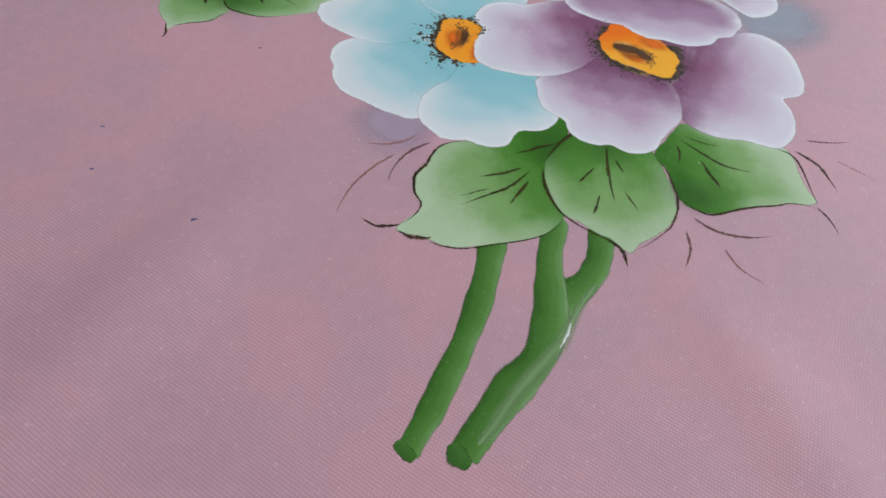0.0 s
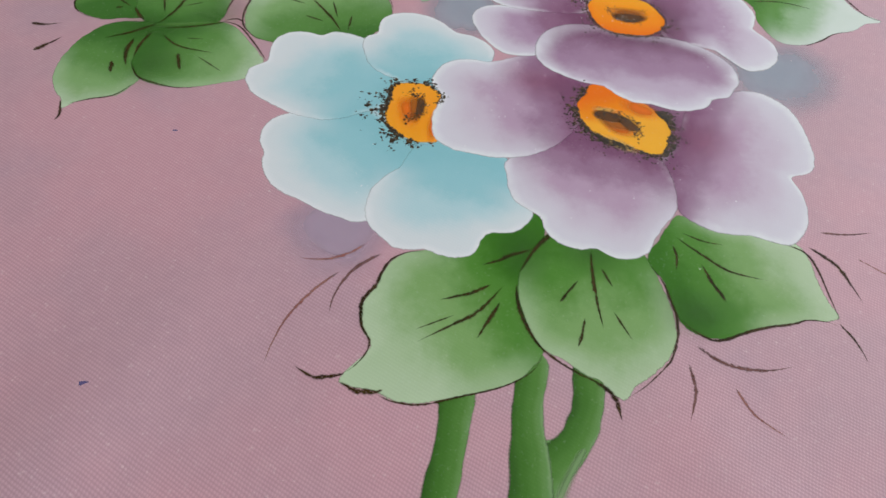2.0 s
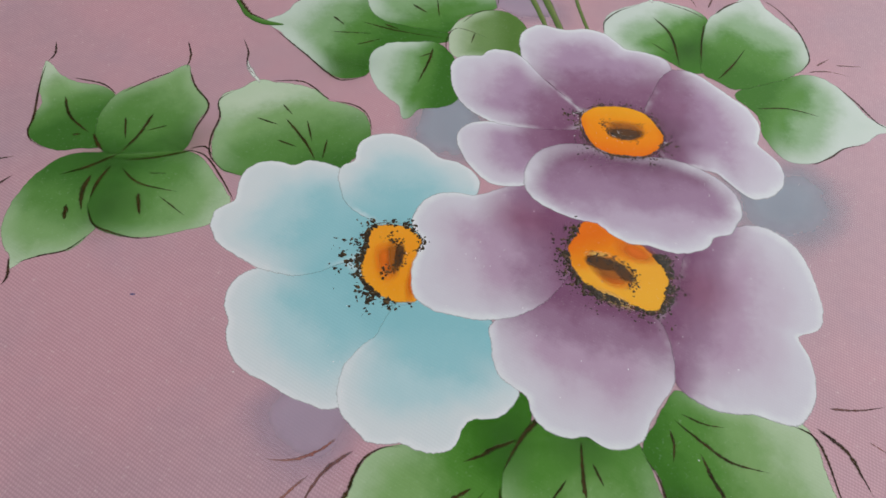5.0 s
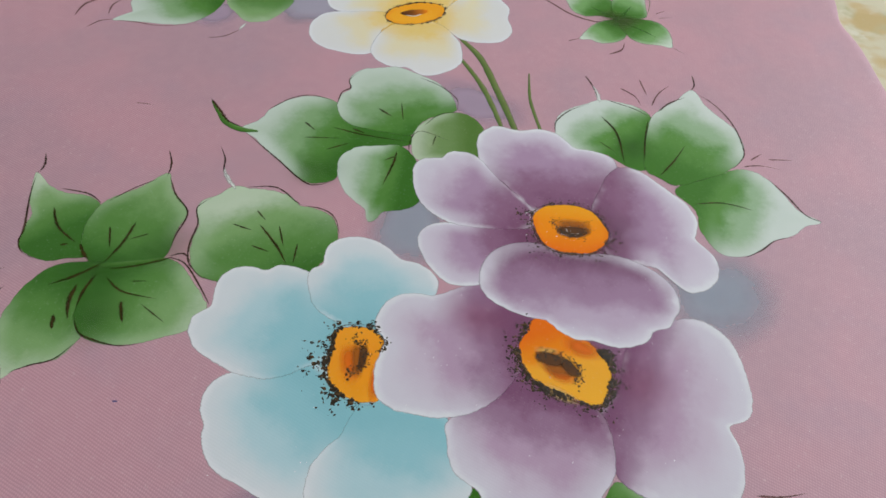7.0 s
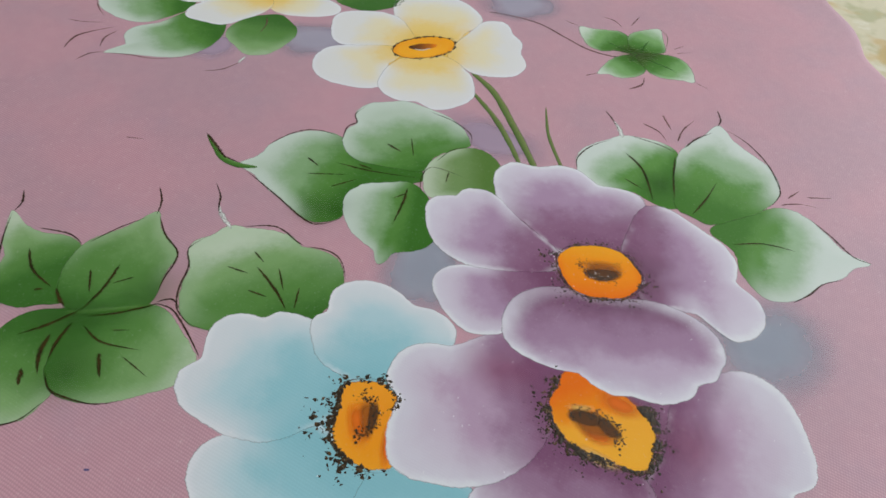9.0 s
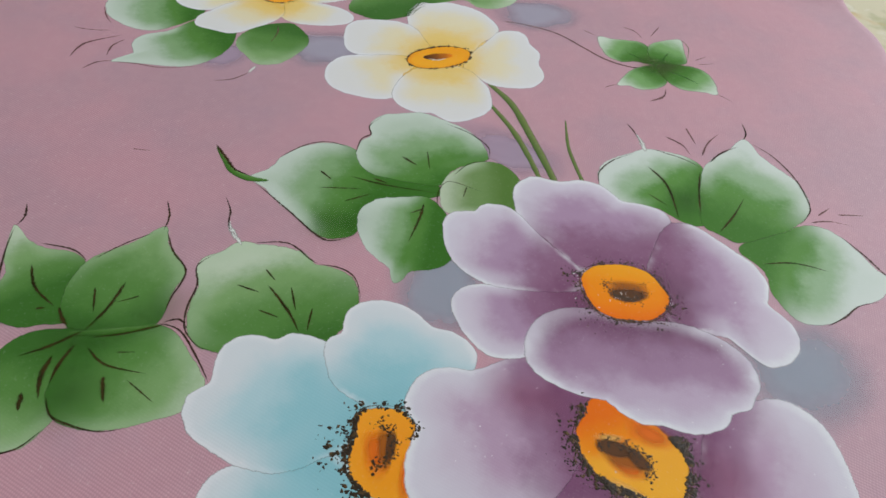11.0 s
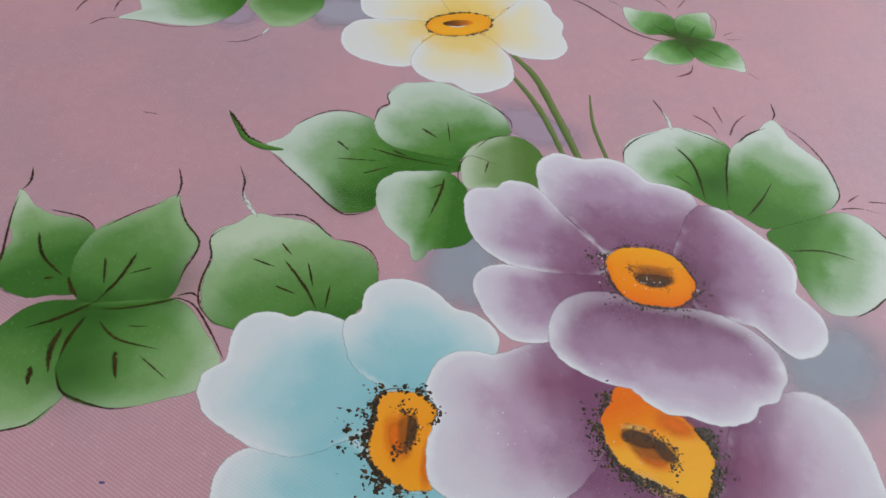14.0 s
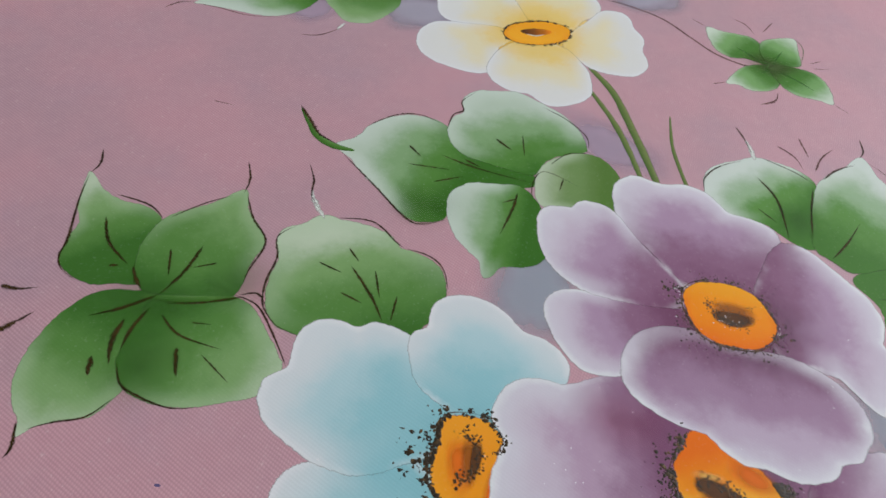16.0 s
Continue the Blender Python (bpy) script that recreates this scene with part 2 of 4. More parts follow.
def print_material():
    m = Mat("leaf_print", 0.6, 0.3)
    leaf = m.step(m.noise(0.022, 3.0, 0.5), 0.50, 0.60)
    col = m.mix(leaf, (0.60, 0.56, 0.39), (0.44, 0.43, 0.25))
    col = m.mix(m.step(m.noise(0.03, 3.0, 0.6, 4.0), 0.55, 0.66, 0.0, 0.8), col, (0.52, 0.36, 0.13))
    col = m.mix(m.step(m.noise(0.012, 3.0, 0.6, 8.0), 0.58, 0.68, 0.0, 0.6), col, (0.70, 0.68, 0.58))
    m.bump(m.weave(), 0.3, 0.0001)
    return m.base(col)


def floor_material():
    m = Mat("floor_tile", 0.5, 0.4)
    return m.base(m.mix(m.noise(0.3, 4.0), (0.40, 0.36, 0.31), (0.47, 0.43, 0.38)))


def plaster_material():
    m = Mat("plaster", 0.8, 0.2)
    return m.base(m.mix(m.noise(0.4, 4.0), (0.70, 0.68, 0.64), (0.76, 0.74, 0.71)))


def wood_material():
    m = Mat("table_wood", 0.5, 0.4)
    return m.base(m.mix(m.noise(0.05, 4.0), (0.20, 0.11, 0.05), (0.28, 0.16, 0.08)))




def grain_material():
    m = Mat("glitter_grain", 0.12, 0.8)
    return m.base(m.mix(m.noise(0.01), (0.80, 0.80, 0.84), (0.86, 0.84, 0.86)))


varnish, ink, grain = speckle_material(), ink_material(), grain_material()

# ---- the cloth and its forms ----
MM = 0.001
COAT = 0.0000022         # one coat of paint
EDGE_X = 177.0           # the cloth's hem, mm


def ripple(x, y, ax, ay, turn, across, along, tall):
    """A soft fold in the cloth, mm."""
    c, s = math.cos(radians(turn)), math.sin(radians(turn))
    u, v = (x - ax) * c + (y - ay) * s, -(x - ax) * s + (y - ay) * c
    return tall * math.exp(-((v / across) ** 2) - (u / along) ** 2)


def lie(x, y):
    """The height of the cloth at a place, in metres."""
    z = 0.35 * math.sin(x / 47.0 + 1.3) * math.sin(y / 58.0 + 0.4)
    z += ripple(x, y, 150, 247, -32, 11, 45, 6.0) + ripple(x, y, 120, 275, -20, 14, 60, 5.0)
    z += ripple(x, y, -86, -118, 62, 13, 50, 2.2) + ripple(x, y, 52, -128, -65, 10, 40, 0.9)
    z += ripple(x, y, -190, 120, 70, 55, 80, 1.5)
    return z * MM


def mesh_of(name, verts, faces, uvs, material, parent, smooth=True):
    me = bpy.data.meshes.new(name)
    me.from_pydata(verts, [], faces)
    if uvs:
        layer = me.uv_layers.new(name="paint")
        for loop in me.loops:
            layer.data[loop.index].uv = uvs[loop.vertex_index]
    me.materials.append(material)
    me.polygons.foreach_set("use_smooth", [smooth] * len(me.polygons))
    ob = new(name, me)
    ob.parent = parent
    return ob


def build_cloth():
    step, x0, y0, y1 = 3.0, -300.0, -380.0, 400.0
    nx, ny = int((EDGE_X - x0) / step) + 1, int((y1 - y0) / step) + 1
    verts, faces = [], []
    for j in range(ny):
        for i in range(nx):
            x, y = EDGE_X - (nx - 1 - i) * step, y0 + j * step
            wave = (2.4 * math.exp(-((y - 190.0) / 15.0) ** 2) - 2.6 * math.exp(-((y - 163.0) / 11.0) ** 2) + 1.2 * math.sin(y / 31.0 + 2.6)) * max(0.0, (x - 130.0) / 47.0) ** 2
            verts.append(((x + wave) * MM, y * MM, lie(x, y)))
    for j in range(ny - 1):
        for i in range(nx - 1):
            a = j * nx + i
            faces.append((a, a + 1, a + nx + 1, a + nx))
    # the turned hem: rolls over and down to the table
    rim = [j * nx + nx - 1 for j in range(ny)]
    last = rim
    for out, down in ((0.5, 0.15), (0.9, 0.6), (0.9, 1.2), (0.4, 1.7)):
        ring = []
        for k in rim:
            x, y, z = verts[k]
            ring.append(len(verts))
            verts.append((x + out * MM, y, z - down * MM))
        for k in range(ny - 1):
            faces.append((last[k], ring[k], ring[k + 1], last[k + 1]))
        last = ring
    return mesh_of("painted_cloth", verts, faces, None, pink_twill, None)


cloth = tagged(build_cloth(), "pink twill cloth hand-painted with flowers and leaves on the table", "painted cloth")


def bunch(name, label, level):
    """A painted motif on the cloth: an Empty that holds its petals, leaves and lines."""
    ob = new(name)
    ob.parent, ob.empty_display_size = cloth, 0.01
    ob["label"], ob["level"] = label, level
    return ob


washes = iter(range(4, 400))


def next_level(parent):
    """The next coat on a motif; washes and strokes straight on the cloth lie in thin coats of their own."""
    if parent is cloth:
        return next(washes) / 4
    parent["level"] = parent["level"] + 1
    return parent["level"]


def ring_at(values, f):
    """A smooth closed curve through even samples, f from 0 to 1."""
    n = len(values)
    k = f * n
    i, t = int(k), k - int(k)
    a, b, c, d = (values[(i + q) % n] for q in (-1, 0, 1, 2))
    return 0.5 * (2 * b + (c - a) * t + (2 * a - 5 * b + 4 * c - d) * t * t + (3 * b - a - 3 * c + d) * t ** 3)


RINGS = (0.16, 0.32, 0.48, 0.62, 0.74, 0.84, 0.92, 0.97, 1.0)


SHAPES = {}


def blob(name, parent, material, centre, size, turn, wobble, dark, light):
    """A flat painted form: an ellipse of half length and half width size, turned by degrees, whose outline swells and shrinks by
    wobble percent at even angles. Its paint shades from the place dark to the place light. All in mm."""
    level = next_level(parent)
    c, s, n = math.cos(radians(turn)), math.sin(radians(turn)), 176
    ax, ay = light[0] - dark[0], light[1] - dark[1]
    span = ax * ax + ay * ay
    verts, uvs, faces = [], [], []

    def add(x, y, r, lift):
        verts.append((x * MM, y * MM, lie(x, y) + lift))
        uvs.append((r, ((x - dark[0]) * ax + (y - dark[1]) * ay) / span))

    add(*centre, 0.0, level * COAT)
    for r in RINGS:
        for k in range(n):
            a = 2 * math.pi * k / n
            q = ring_at(wobble, k / n) / 100 * r
            p = (math.cos(a) * size[0] + centre[0], math.sin(a) * size[1] + centre[1], 1.7)
            rag = (0.22 * noise.noise(Vector(p) * 0.7) + 0.16 * noise.noise(Vector(p) * 2.3)) * r ** 6
            u, v = math.cos(a) * (size[0] * q + rag), math.sin(a) * (size[1] * q + rag)
            add(centre[0] + u * c - v * s, centre[1] + u * s + v * c, r, level * COAT)
    for k in range(n):
        faces.append((0, 1 + k, 1 + (k + 1) % n))
    for j in range(len(RINGS) - 1):
        for k in range(n):
            a, b = 1 + j * n + k, 1 + j * n + (k + 1) % n
            faces.append((a, a + n, b + n, b))
    ob = mesh_of(name, verts, faces, uvs, material, parent)
    SHAPES[ob.name] = (centre, size, turn, wobble)
    return ob


def spline(points, f):
    """A smooth open curve through points, f from 0 to 1."""
    n = len(points) - 1
    k = min(f * n, n - 1e-6)
    i, t = int(k), k - int(k)
    p = [points[min(max(i + q, 0), n)] for q in (-1, 0, 1, 2)]
    return tuple(0.5 * (2 * b + (c - a) * t + (2 * a - 5 * b + 4 * c - d) * t * t + (3 * b - a - 3 * c + d) * t ** 3) for a, b, c, d in zip(*p))


def ribbon(name, parent, material, points, width, level, across, uv_of):
    """A painted stroke along a curve; width(f) in mm."""
    n = max(10, 9 * (len(points) - 1))
    verts, uvs, faces = [], [], []
    for i in range(n + 1):
        f = i / n
        x, y = spline(points, f)
        x2, y2 = spline(points, min(f + 0.01, 1.0))
        x1, y1 = spline(points, max(f - 0.01, 0.0))
        tx, ty = x2 - x1, y2 - y1
        d = math.hypot(tx, ty) or 1.0
        w = width(f) / 2
        for k in range(across):
            v = 2 * k / (across - 1) - 1
            px, py = x - ty / d * w * v, y + tx / d * w * v
            verts.append((px * MM, py * MM, lie(px, py) + level * COAT))
            uvs.append(uv_of(f, v))
    for i in range(n):
        for k in range(across - 1):
            a = i * across + k
            faces.append((a, a + across, a + across + 1, a + 1))
    return mesh_of(name, verts, faces, uvs, material, parent)


def stroke(name, parent, material, points, widths):
    """A broad brush stroke with its own width at each point."""
    seed = points[0][0]

    def width(f):
        w = spline([(v, v) for v in widths], f)[0]
        end = min(1.0, math.sqrt(max(0.0, min(f, 1 - f) * 14)) + 0.15)
        return w * end * (1 + 0.16 * noise.noise((f * 13, seed, 0.3)))

    return ribbon(name, parent, material, points, width, next_level(parent), 7, lambda f, v: (abs(v), 0.5 + 0.5 * v))


def line(name, parent, material, points, thick):
    """A thin liner-brush line that swells and tapers."""
    seed = points[0][0] * 0.37
    level = 6 if parent is cloth else parent["level"] + 1

    def width(f):
        swell = math.sin(math.pi * min(1.0, max(0.0, f) ** (0.55 if parent is cloth else 0.8))) ** 1.1
        return thick * 1.3 * (0.06 + 0.94 * swell) * (1 + 0.3 * noise.noise((f * 4, seed, 2.0)))

    return ribbon(name, parent, material, points, width, level, 5, lambda f, v: (abs(v), min(1.0, min(f, 1 - f) * 3.2)))


def haze(name, parent, material, centre, size, turn):
    """A soft wash of thinned paint."""
    return blob(name, parent, material, centre, size, turn, (100, 108, 96, 104, 92, 103, 110, 95), centre, (centre[0] + 10, centre[1]))


def dabs(name, parent, places, rng, material=None):
    """Dabs of dark glossy paint, each a small low dome with a ragged edge; places of x, y, radius in mm."""
    verts, faces = [], []
    for x, y, r in places:
        spin, long = rng.uniform(0, math.pi), rng.uniform(0.32, 0.95)
        first, z = len(verts), lie(x, y) + (parent["level"] + 1) * COAT
        for ring, up in ((1.0, 0.0), (0.75, 0.06), (0.35, 0.11)):
            for k in range(8):
                b = 2 * math.pi * k / 8
                jag = 1 + 0.22 * math.sin(3 * b + spin * 5) + 0.12 * math.sin(5 * b + spin * 9)
                p, w = math.cos(b) * r * ring * jag, math.sin(b) * r * ring * long * jag
                verts.append(((x + p * math.cos(spin) - w * math.sin(spin)) * MM, (y + p * math.sin(spin) + w * math.cos(spin)) * MM, z + up * r * MM))
        verts.append((x * MM, y * MM, z + 0.12 * r * MM))
        for j in range(2):
            for k in range(8):
                a0, b0 = first + j * 8 + k, first + j * 8 + (k + 1) % 8
                faces.append((a0, b0, b0 + 8, a0 + 8))
        for k in range(8):
            faces.append((first + 16 + k, first + 16 + (k + 1) % 8, first + 24))
    return tagged(mesh_of(name, verts, faces, None, material or varnish, parent), "tiny glitter grains in the paint" if material else "dark brown glossy paint specks", kind="stuff")


def rim_dabs(parent, form, count, inside, outside, seed, arc, dot):
    """Dabs that hug the rim of a painted form and thin out away from it, within an arc in degrees; inside and outside in mm."""
    rng = random.Random(seed)
    centre, size, turn, wobble = SHAPES[form.name]
    places = []
    while len(places) < count:
        a = radians(rng.uniform(*arc)) - radians(turn)
        f = (math.atan2(math.sin(a) / size[1], math.cos(a) / size[0]) / (2 * math.pi)) % 1.0
        q = ring_at(wobble, f) / 100
        u, v = math.cos(2 * math.pi * f) * size[0] * q, math.sin(2 * math.pi * f) * size[1] * q
        far = abs(rng.gauss(0, 0.38))
        if far > 1 or noise.noise((u * 0.55, v * 0.55, seed * 3.1)) < -0.3 + 0.5 * rng.random():
            continue
        off = outside * far if rng.random() < 0.7 else -inside * far
        d = math.hypot(u, v)
        u, v = u * (1 + off / d), v * (1 + off / d)
        c, s = math.cos(radians(turn)), math.sin(radians(turn))
        places.append((centre[0] + u * c - v * s, centre[1] + u * s + v * c, rng.uniform(*dot) * rng.choice((0.5, 0.65, 0.85, 1.2)) * (1.15 - 0.6 * far)))
    return dabs("speckle", parent, places, rng)


def rim_wash(parent, form, arc, thick, out):
    """A thin uneven wash of brown along the rim of a painted form, within an arc in degrees."""
    centre, size, turn, wobble = SHAPES[form.name]
    c, s = math.cos(radians(turn)), math.sin(radians(turn))
    points = []
    for k in range(15):
        a = radians(arc[0] + (arc[1] - arc[0]) * k / 14 - turn)
        f = (math.atan2(math.sin(a) / size[1], math.cos(a) / size[0]) / (2 * math.pi)) % 1.0
        q = ring_at(wobble, f) / 100
        u, v = math.cos(2 * math.pi * f) * size[0] * q, math.sin(2 * math.pi * f) * size[1] * q
        d = 1 + out / math.hypot(u, v)
        points.append((centre[0] + (u * c - v * s) * d, centre[1] + (u * s + v * c) * d))
    return line("brush_line", parent, wash_brown, tuple(points), thick * 0.6)


def arc_dabs(parent, points, spread, count, seed, dot):
    """Dabs scattered along a curve."""
    rng = random.Random(seed)
    places = []
    for _ in range(count):
        x, y = spline(points, rng.random())
        places.append((x + rng.gauss(0, spread), y + rng.gauss(0, spread), rng.uniform(*dot)))
    return dabs("speckle", parent, places, rng)


def glitter(parent, centre, reach, count, seed):
    """A few tiny glossy grains that catch the light."""
    rng = random.Random(seed)
    places = [(centre[0] + rng.gauss(0, reach), centre[1] + rng.gauss(0, reach), rng.uniform(0.10, 0.22)) for _ in range(count)]
    return dabs("glitter", parent, places, rng, grain)


def ink_speck(place, r):
    x, y = place
    verts = [((x + r * math.cos(k * math.pi / 5) * (1.3 + 0.3 * math.sin(k * 2.1))) * MM, (y + r * 0.6 * math.sin(k * math.pi / 5)) * MM, lie(x, y) + 2 * COAT) for k in range(10)]
    return mesh_of("ink_speck", verts, [tuple(range(10))], None, ink, cloth)


# ---- table under the cloth ----
def box(name, material, parent, x0, x1, y0, y1, z0, z1, soft=0.004):
    bm = bmesh.new()
    bmesh.ops.create_cube(bm, size=1.0)
    for v in bm.verts:
        v.co = ((x0 + x1) / 2 + v.co.x * (x1 - x0), (y0 + y1) / 2 + v.co.y * (y1 - y0), (z0 + z1) / 2 + v.co.z * (z1 - z0))
    bmesh.ops.bevel(bm, geom=bm.edges[:], offset=soft, segments=2, affect="EDGES")
    me = bpy.data.meshes.new(name)
    bm.to_mesh(me)
    bm.free()
    me.materials.append(material)
    ob = new(name, me)
    ob.parent = parent
    return ob


wood = wood_material()
tagged(box("tablecloth", print_material(), None, -0.55, 0.55, -0.60, 0.60, -0.0042, -0.0012, 0.001), "cream tablecloth with a faded green and ochre leaf print", "tablecloth")
table = new("table")
tagged(table, "wooden table under a printed cream tablecloth", "table")
box("tabletop", wood, table, -0.54, 0.54, -0.59, 0.59, -0.032, -0.0042)
for lx in (-0.48, 0.48):
    for ly in (-0.53, 0.53):
        box("leg", wood, table, lx - 0.03, lx + 0.03, ly - 0.03, ly + 0.03, -0.75, -0.032)
tagged(box("floor", floor_material(), None, -2.32, WINDOW_X + 0.12, -2.32, 2.32, -0.80, -0.75), "plain beige floor under the table", "floor", kind="structure")

# Unseen walls and ceiling, added so that light enters only by the east opening
plaster = plaster_material()
x0, x1, y0, y1, z0, z1 = -2.2, WINDOW_X, -2.2, 2.2, -0.75, 1.85
for wall, span in (
    ("wall_north", (x0, x1, y1, y1 + 0.12, z0, z1)), ("wall_south", (x0, x1, y0 - 0.12, y0, z0, z1)), ("wall_west", (x0 - 0.12, x0, y0 - 0.12, y1 + 0.12, z0, z1)),
    ("wall_east_south", (x1, x1 + 0.12, y0 - 0.12, WINDOW_Y[0], z0, z1)), ("wall_east_north", (x1, x1 + 0.12, WINDOW_Y[1], y1 + 0.12, z0, z1)),
    ("wall_east_sill", (x1, x1 + 0.12, *WINDOW_Y, z0, WINDOW_Z[0])), ("wall_east_head", (x1, x1 + 0.12, *WINDOW_Y, WINDOW_Z[1], z1))):
    tagged(box(wall, plaster, None, *span, 0.002), "unseen plain off-white plaster wall, added round the table", "wall", kind="structure")
tagged(box("ceiling", plaster, None, x0 - 0.12, x1 + 0.12, y0 - 0.12, y1 + 0.12, z1, z1 + 0.1, 0.002), "unseen plain white ceiling, added over the table", "ceiling", kind="structure")

# ---- the painting ----
haze("colour_wash", cloth, haze_blue, (83.5, 15.0), (25, 21), 0)
haze("colour_wash", cloth, haze_blue, (-7.8, 36.5), (18, 22), 0)
haze("colour_wash", cloth, haze_lilac, (14.5, 96.2), (26, 14), -30)
haze("colour_wash", cloth, haze_lilac, (-35.1, -51.6), (17, 15), 30)
haze("colour_wash", cloth, haze_grey, (-50.5, 153.3), (22, 16), 0)
haze("colour_wash", cloth, haze_lilac, (-87.6, 144.9), (14, 12), 0)
haze("colour_wash", cloth, haze_grey, (32.9, 190.6), (24, 16), 0)
# Stems
stems = bunch("stem_pair", "pair of painted green stems below the flowers", 2)
stroke("stem_crotch", stems, stem_green, ((5.6, -101.8), (9.5, -102.8), (13.4, -101.8)), (5.0, 6.0, 5.0))
stroke("stem", stems, stem_green, ((-8.2, -87.5), (-8.8, -97.6), (-11.0, -109.8), (-13.8, -120.3), (-16.7, -128.7), (-19.6, -136.9), (-22.2, -143.0), (-23.6, -146.0)), (7.6, 7.1, 6.5, 5.6, 6.2, 6.0, 5.5, 4.6))
stroke("stem", stems, stem_green, ((18.6, -79.8), (18.1, -86.5), (17.2, -93.0), (14.8, -99.2), (11.2, -103.6), (7.6, -107.6), (4.8, -113.0)), (7.4, 7.2, 6.9, 6.9, 7.8, 8.4, 6.0))
stroke("stem", stems, stem_green, ((7.4, -81.5), (6.2, -88.5), (5.3, -95.0), (5.2, -102.5), (5.0, -111.8), (2.6, -121.3), (-3.3, -129.8), (-8.0, -137.2), (-12.2, -144.4), (-12.8, -145.8)), (6.8, 6.6, 6.3, 7.6, 9.0, 8.6, 8.6, 7.8, 6.4, 5.6))
stroke("brush_stroke", stems, pale_stroke, ((15.8, -101.5), (11.6, -108.5), (7.4, -117.4), (2.4, -124.3), (-2.8, -131.5), (-6.6, -138.0), (-9.8, -142.7)), (2.4, 3.4, 4.8, 5.4, 5.2, 4.8, 2.2))
stroke("brush_stroke", stems, white_line, ((9.5, -112.6), (8.5, -115.9), (6.8, -119.4)), (0.7, 1.3, 0.5))
stroke("stem_end", stems, stem_dark, ((-14.9, -142.8), (-13.6, -145.3), (-11.2, -147.2)), (2.17, 4.72, 2.13))
stroke("stem_end", stems, stem_dark, ((-25.6, -143.4), (-23.3, -145.5), (-21.7, -146.8)), (2.15, 3.2, 1.91))
# Leaves under the flowers
low_leaves = bunch("leaf_cluster", "three broad painted green leaves with pale tips", 8)
blob("leaf", low_leaves, leaf_fresh, (-8.4, -72.4), (26.5, 17.0), 52, (122, 128, 120, 104, 92, 85, 82, 82, 85, 89, 98, 108, 111, 108, 103, 105, 104, 98, 92, 85, 87, 115, 109, 101, 96, 95, 95, 94, 94, 93, 93, 95, 99, 104, 111, 116, 118, 117, 101, 89, 82, 77, 75, 74, 77, 83, 97, 112), (8.5, -64.6), (-25.5, -88.1))
blob("leaf", low_leaves, leaf_fresh, (54.2, -59.3), (19.7, 16.4), 174, (101, 94, 89, 89, 92, 98, 105, 113, 117, 116, 112, 104, 94, 86, 83, 82, 83, 86, 90, 94, 111, 120, 109, 102, 98, 97, 98, 102, 105, 109, 109, 104, 100, 96, 92, 88, 86, 86, 88, 96, 114, 111, 105, 101, 98, 98, 100, 102), (41.5, -67.8), (77.7, -55.6))
blob("leaf", low_leaves, leaf_fresh, (21.8, -67.9), (20.7, 16.7), 98, (99, 98, 98, 99, 100, 98, 96, 96, 99, 102, 103, 103, 102, 102, 102, 102, 101, 98, 92, 92, 93, 95, 96, 109, 115, 104, 101, 100, 100, 101, 102, 102, 102, 100, 98, 96, 95, 94, 95, 97, 100, 103, 104, 103, 103, 102, 102, 101), (21.2, -45.7), (26.2, -102.6))
haze("colour_wash", low_leaves, shade_green, (43.4, -69.5), (15, 9), 0)
haze("colour_wash", low_leaves, shade_green, (6.2, -56.6), (9, 12), 0)
haze("colour_wash", low_leaves, shade_green, (21.8, -55.6), (12, 9), 0)
# Leaves beside the flowers
side_leaves = bunch("leaf_cluster", "painted dark green leaf cluster of four leaves and one broad leaf", 2)
blob("leaf", side_leaves, leaf_deep, (-52.1, 30.5), (21.9, 19.1), 165, (93, 87, 88, 91, 94, 98, 102, 107, 110, 111, 107, 103, 98, 95, 93, 93, 93, 94, 97, 100, 102, 101, 99, 102, 103, 105, 107, 108, 108, 108, 105, 98, 91, 83, 87, 93, 94, 96, 97, 99, 101, 110, 111, 106, 106, 110, 108, 102), (-43.1, 15.2), (-59.9, 46.8))
blob("leaf", side_leaves, leaf_deep, (-110.9, 32.6), (17.9, 10.7), 124, (136, 124, 111, 100, 94, 85, 76, 71, 72, 78, 86, 95, 107, 117, 118, 114, 109, 104, 100, 95, 90, 86, 85, 87, 90, 94, 99, 100, 97, 94, 91, 90, 93, 97, 104, 111, 115, 113, 107, 100, 92, 84, 80, 77, 78, 80, 87, 98), (-108.5, 29.0), (-122.1, 49.7))
blob("leaf", side_leaves, leaf_deep, (-89.2, 32.9), (17.9, 13.9), 77, (125, 118, 103, 95, 90, 88, 89, 91, 95, 99, 101, 101, 101, 102, 102, 101, 101, 101, 101, 101, 101, 100, 99, 98, 97, 96, 95, 94, 94, 96, 100, 106, 111, 110, 103, 97, 92, 92, 96, 101, 102, 98, 95, 93, 92, 92, 96, 109), (-95.4, 17.2), (-82.3, 65.2))
blob("leaf", side_leaves, leaf_deep, (-103.8, 0.8), (18.0, 11.6), 77, (100, 99, 98, 99, 100, 101, 101, 101, 100, 100, 99, 98, 97, 97, 97, 96, 97, 97, 97, 97, 97, 98, 99, 104, 117, 102, 98, 96, 96, 99, 105, 111, 112, 110, 110, 104, 90, 81, 77, 75, 78, 84, 95, 114, 121, 115, 108, 104), (-99.9, 10.8), (-104.3, -20.8))
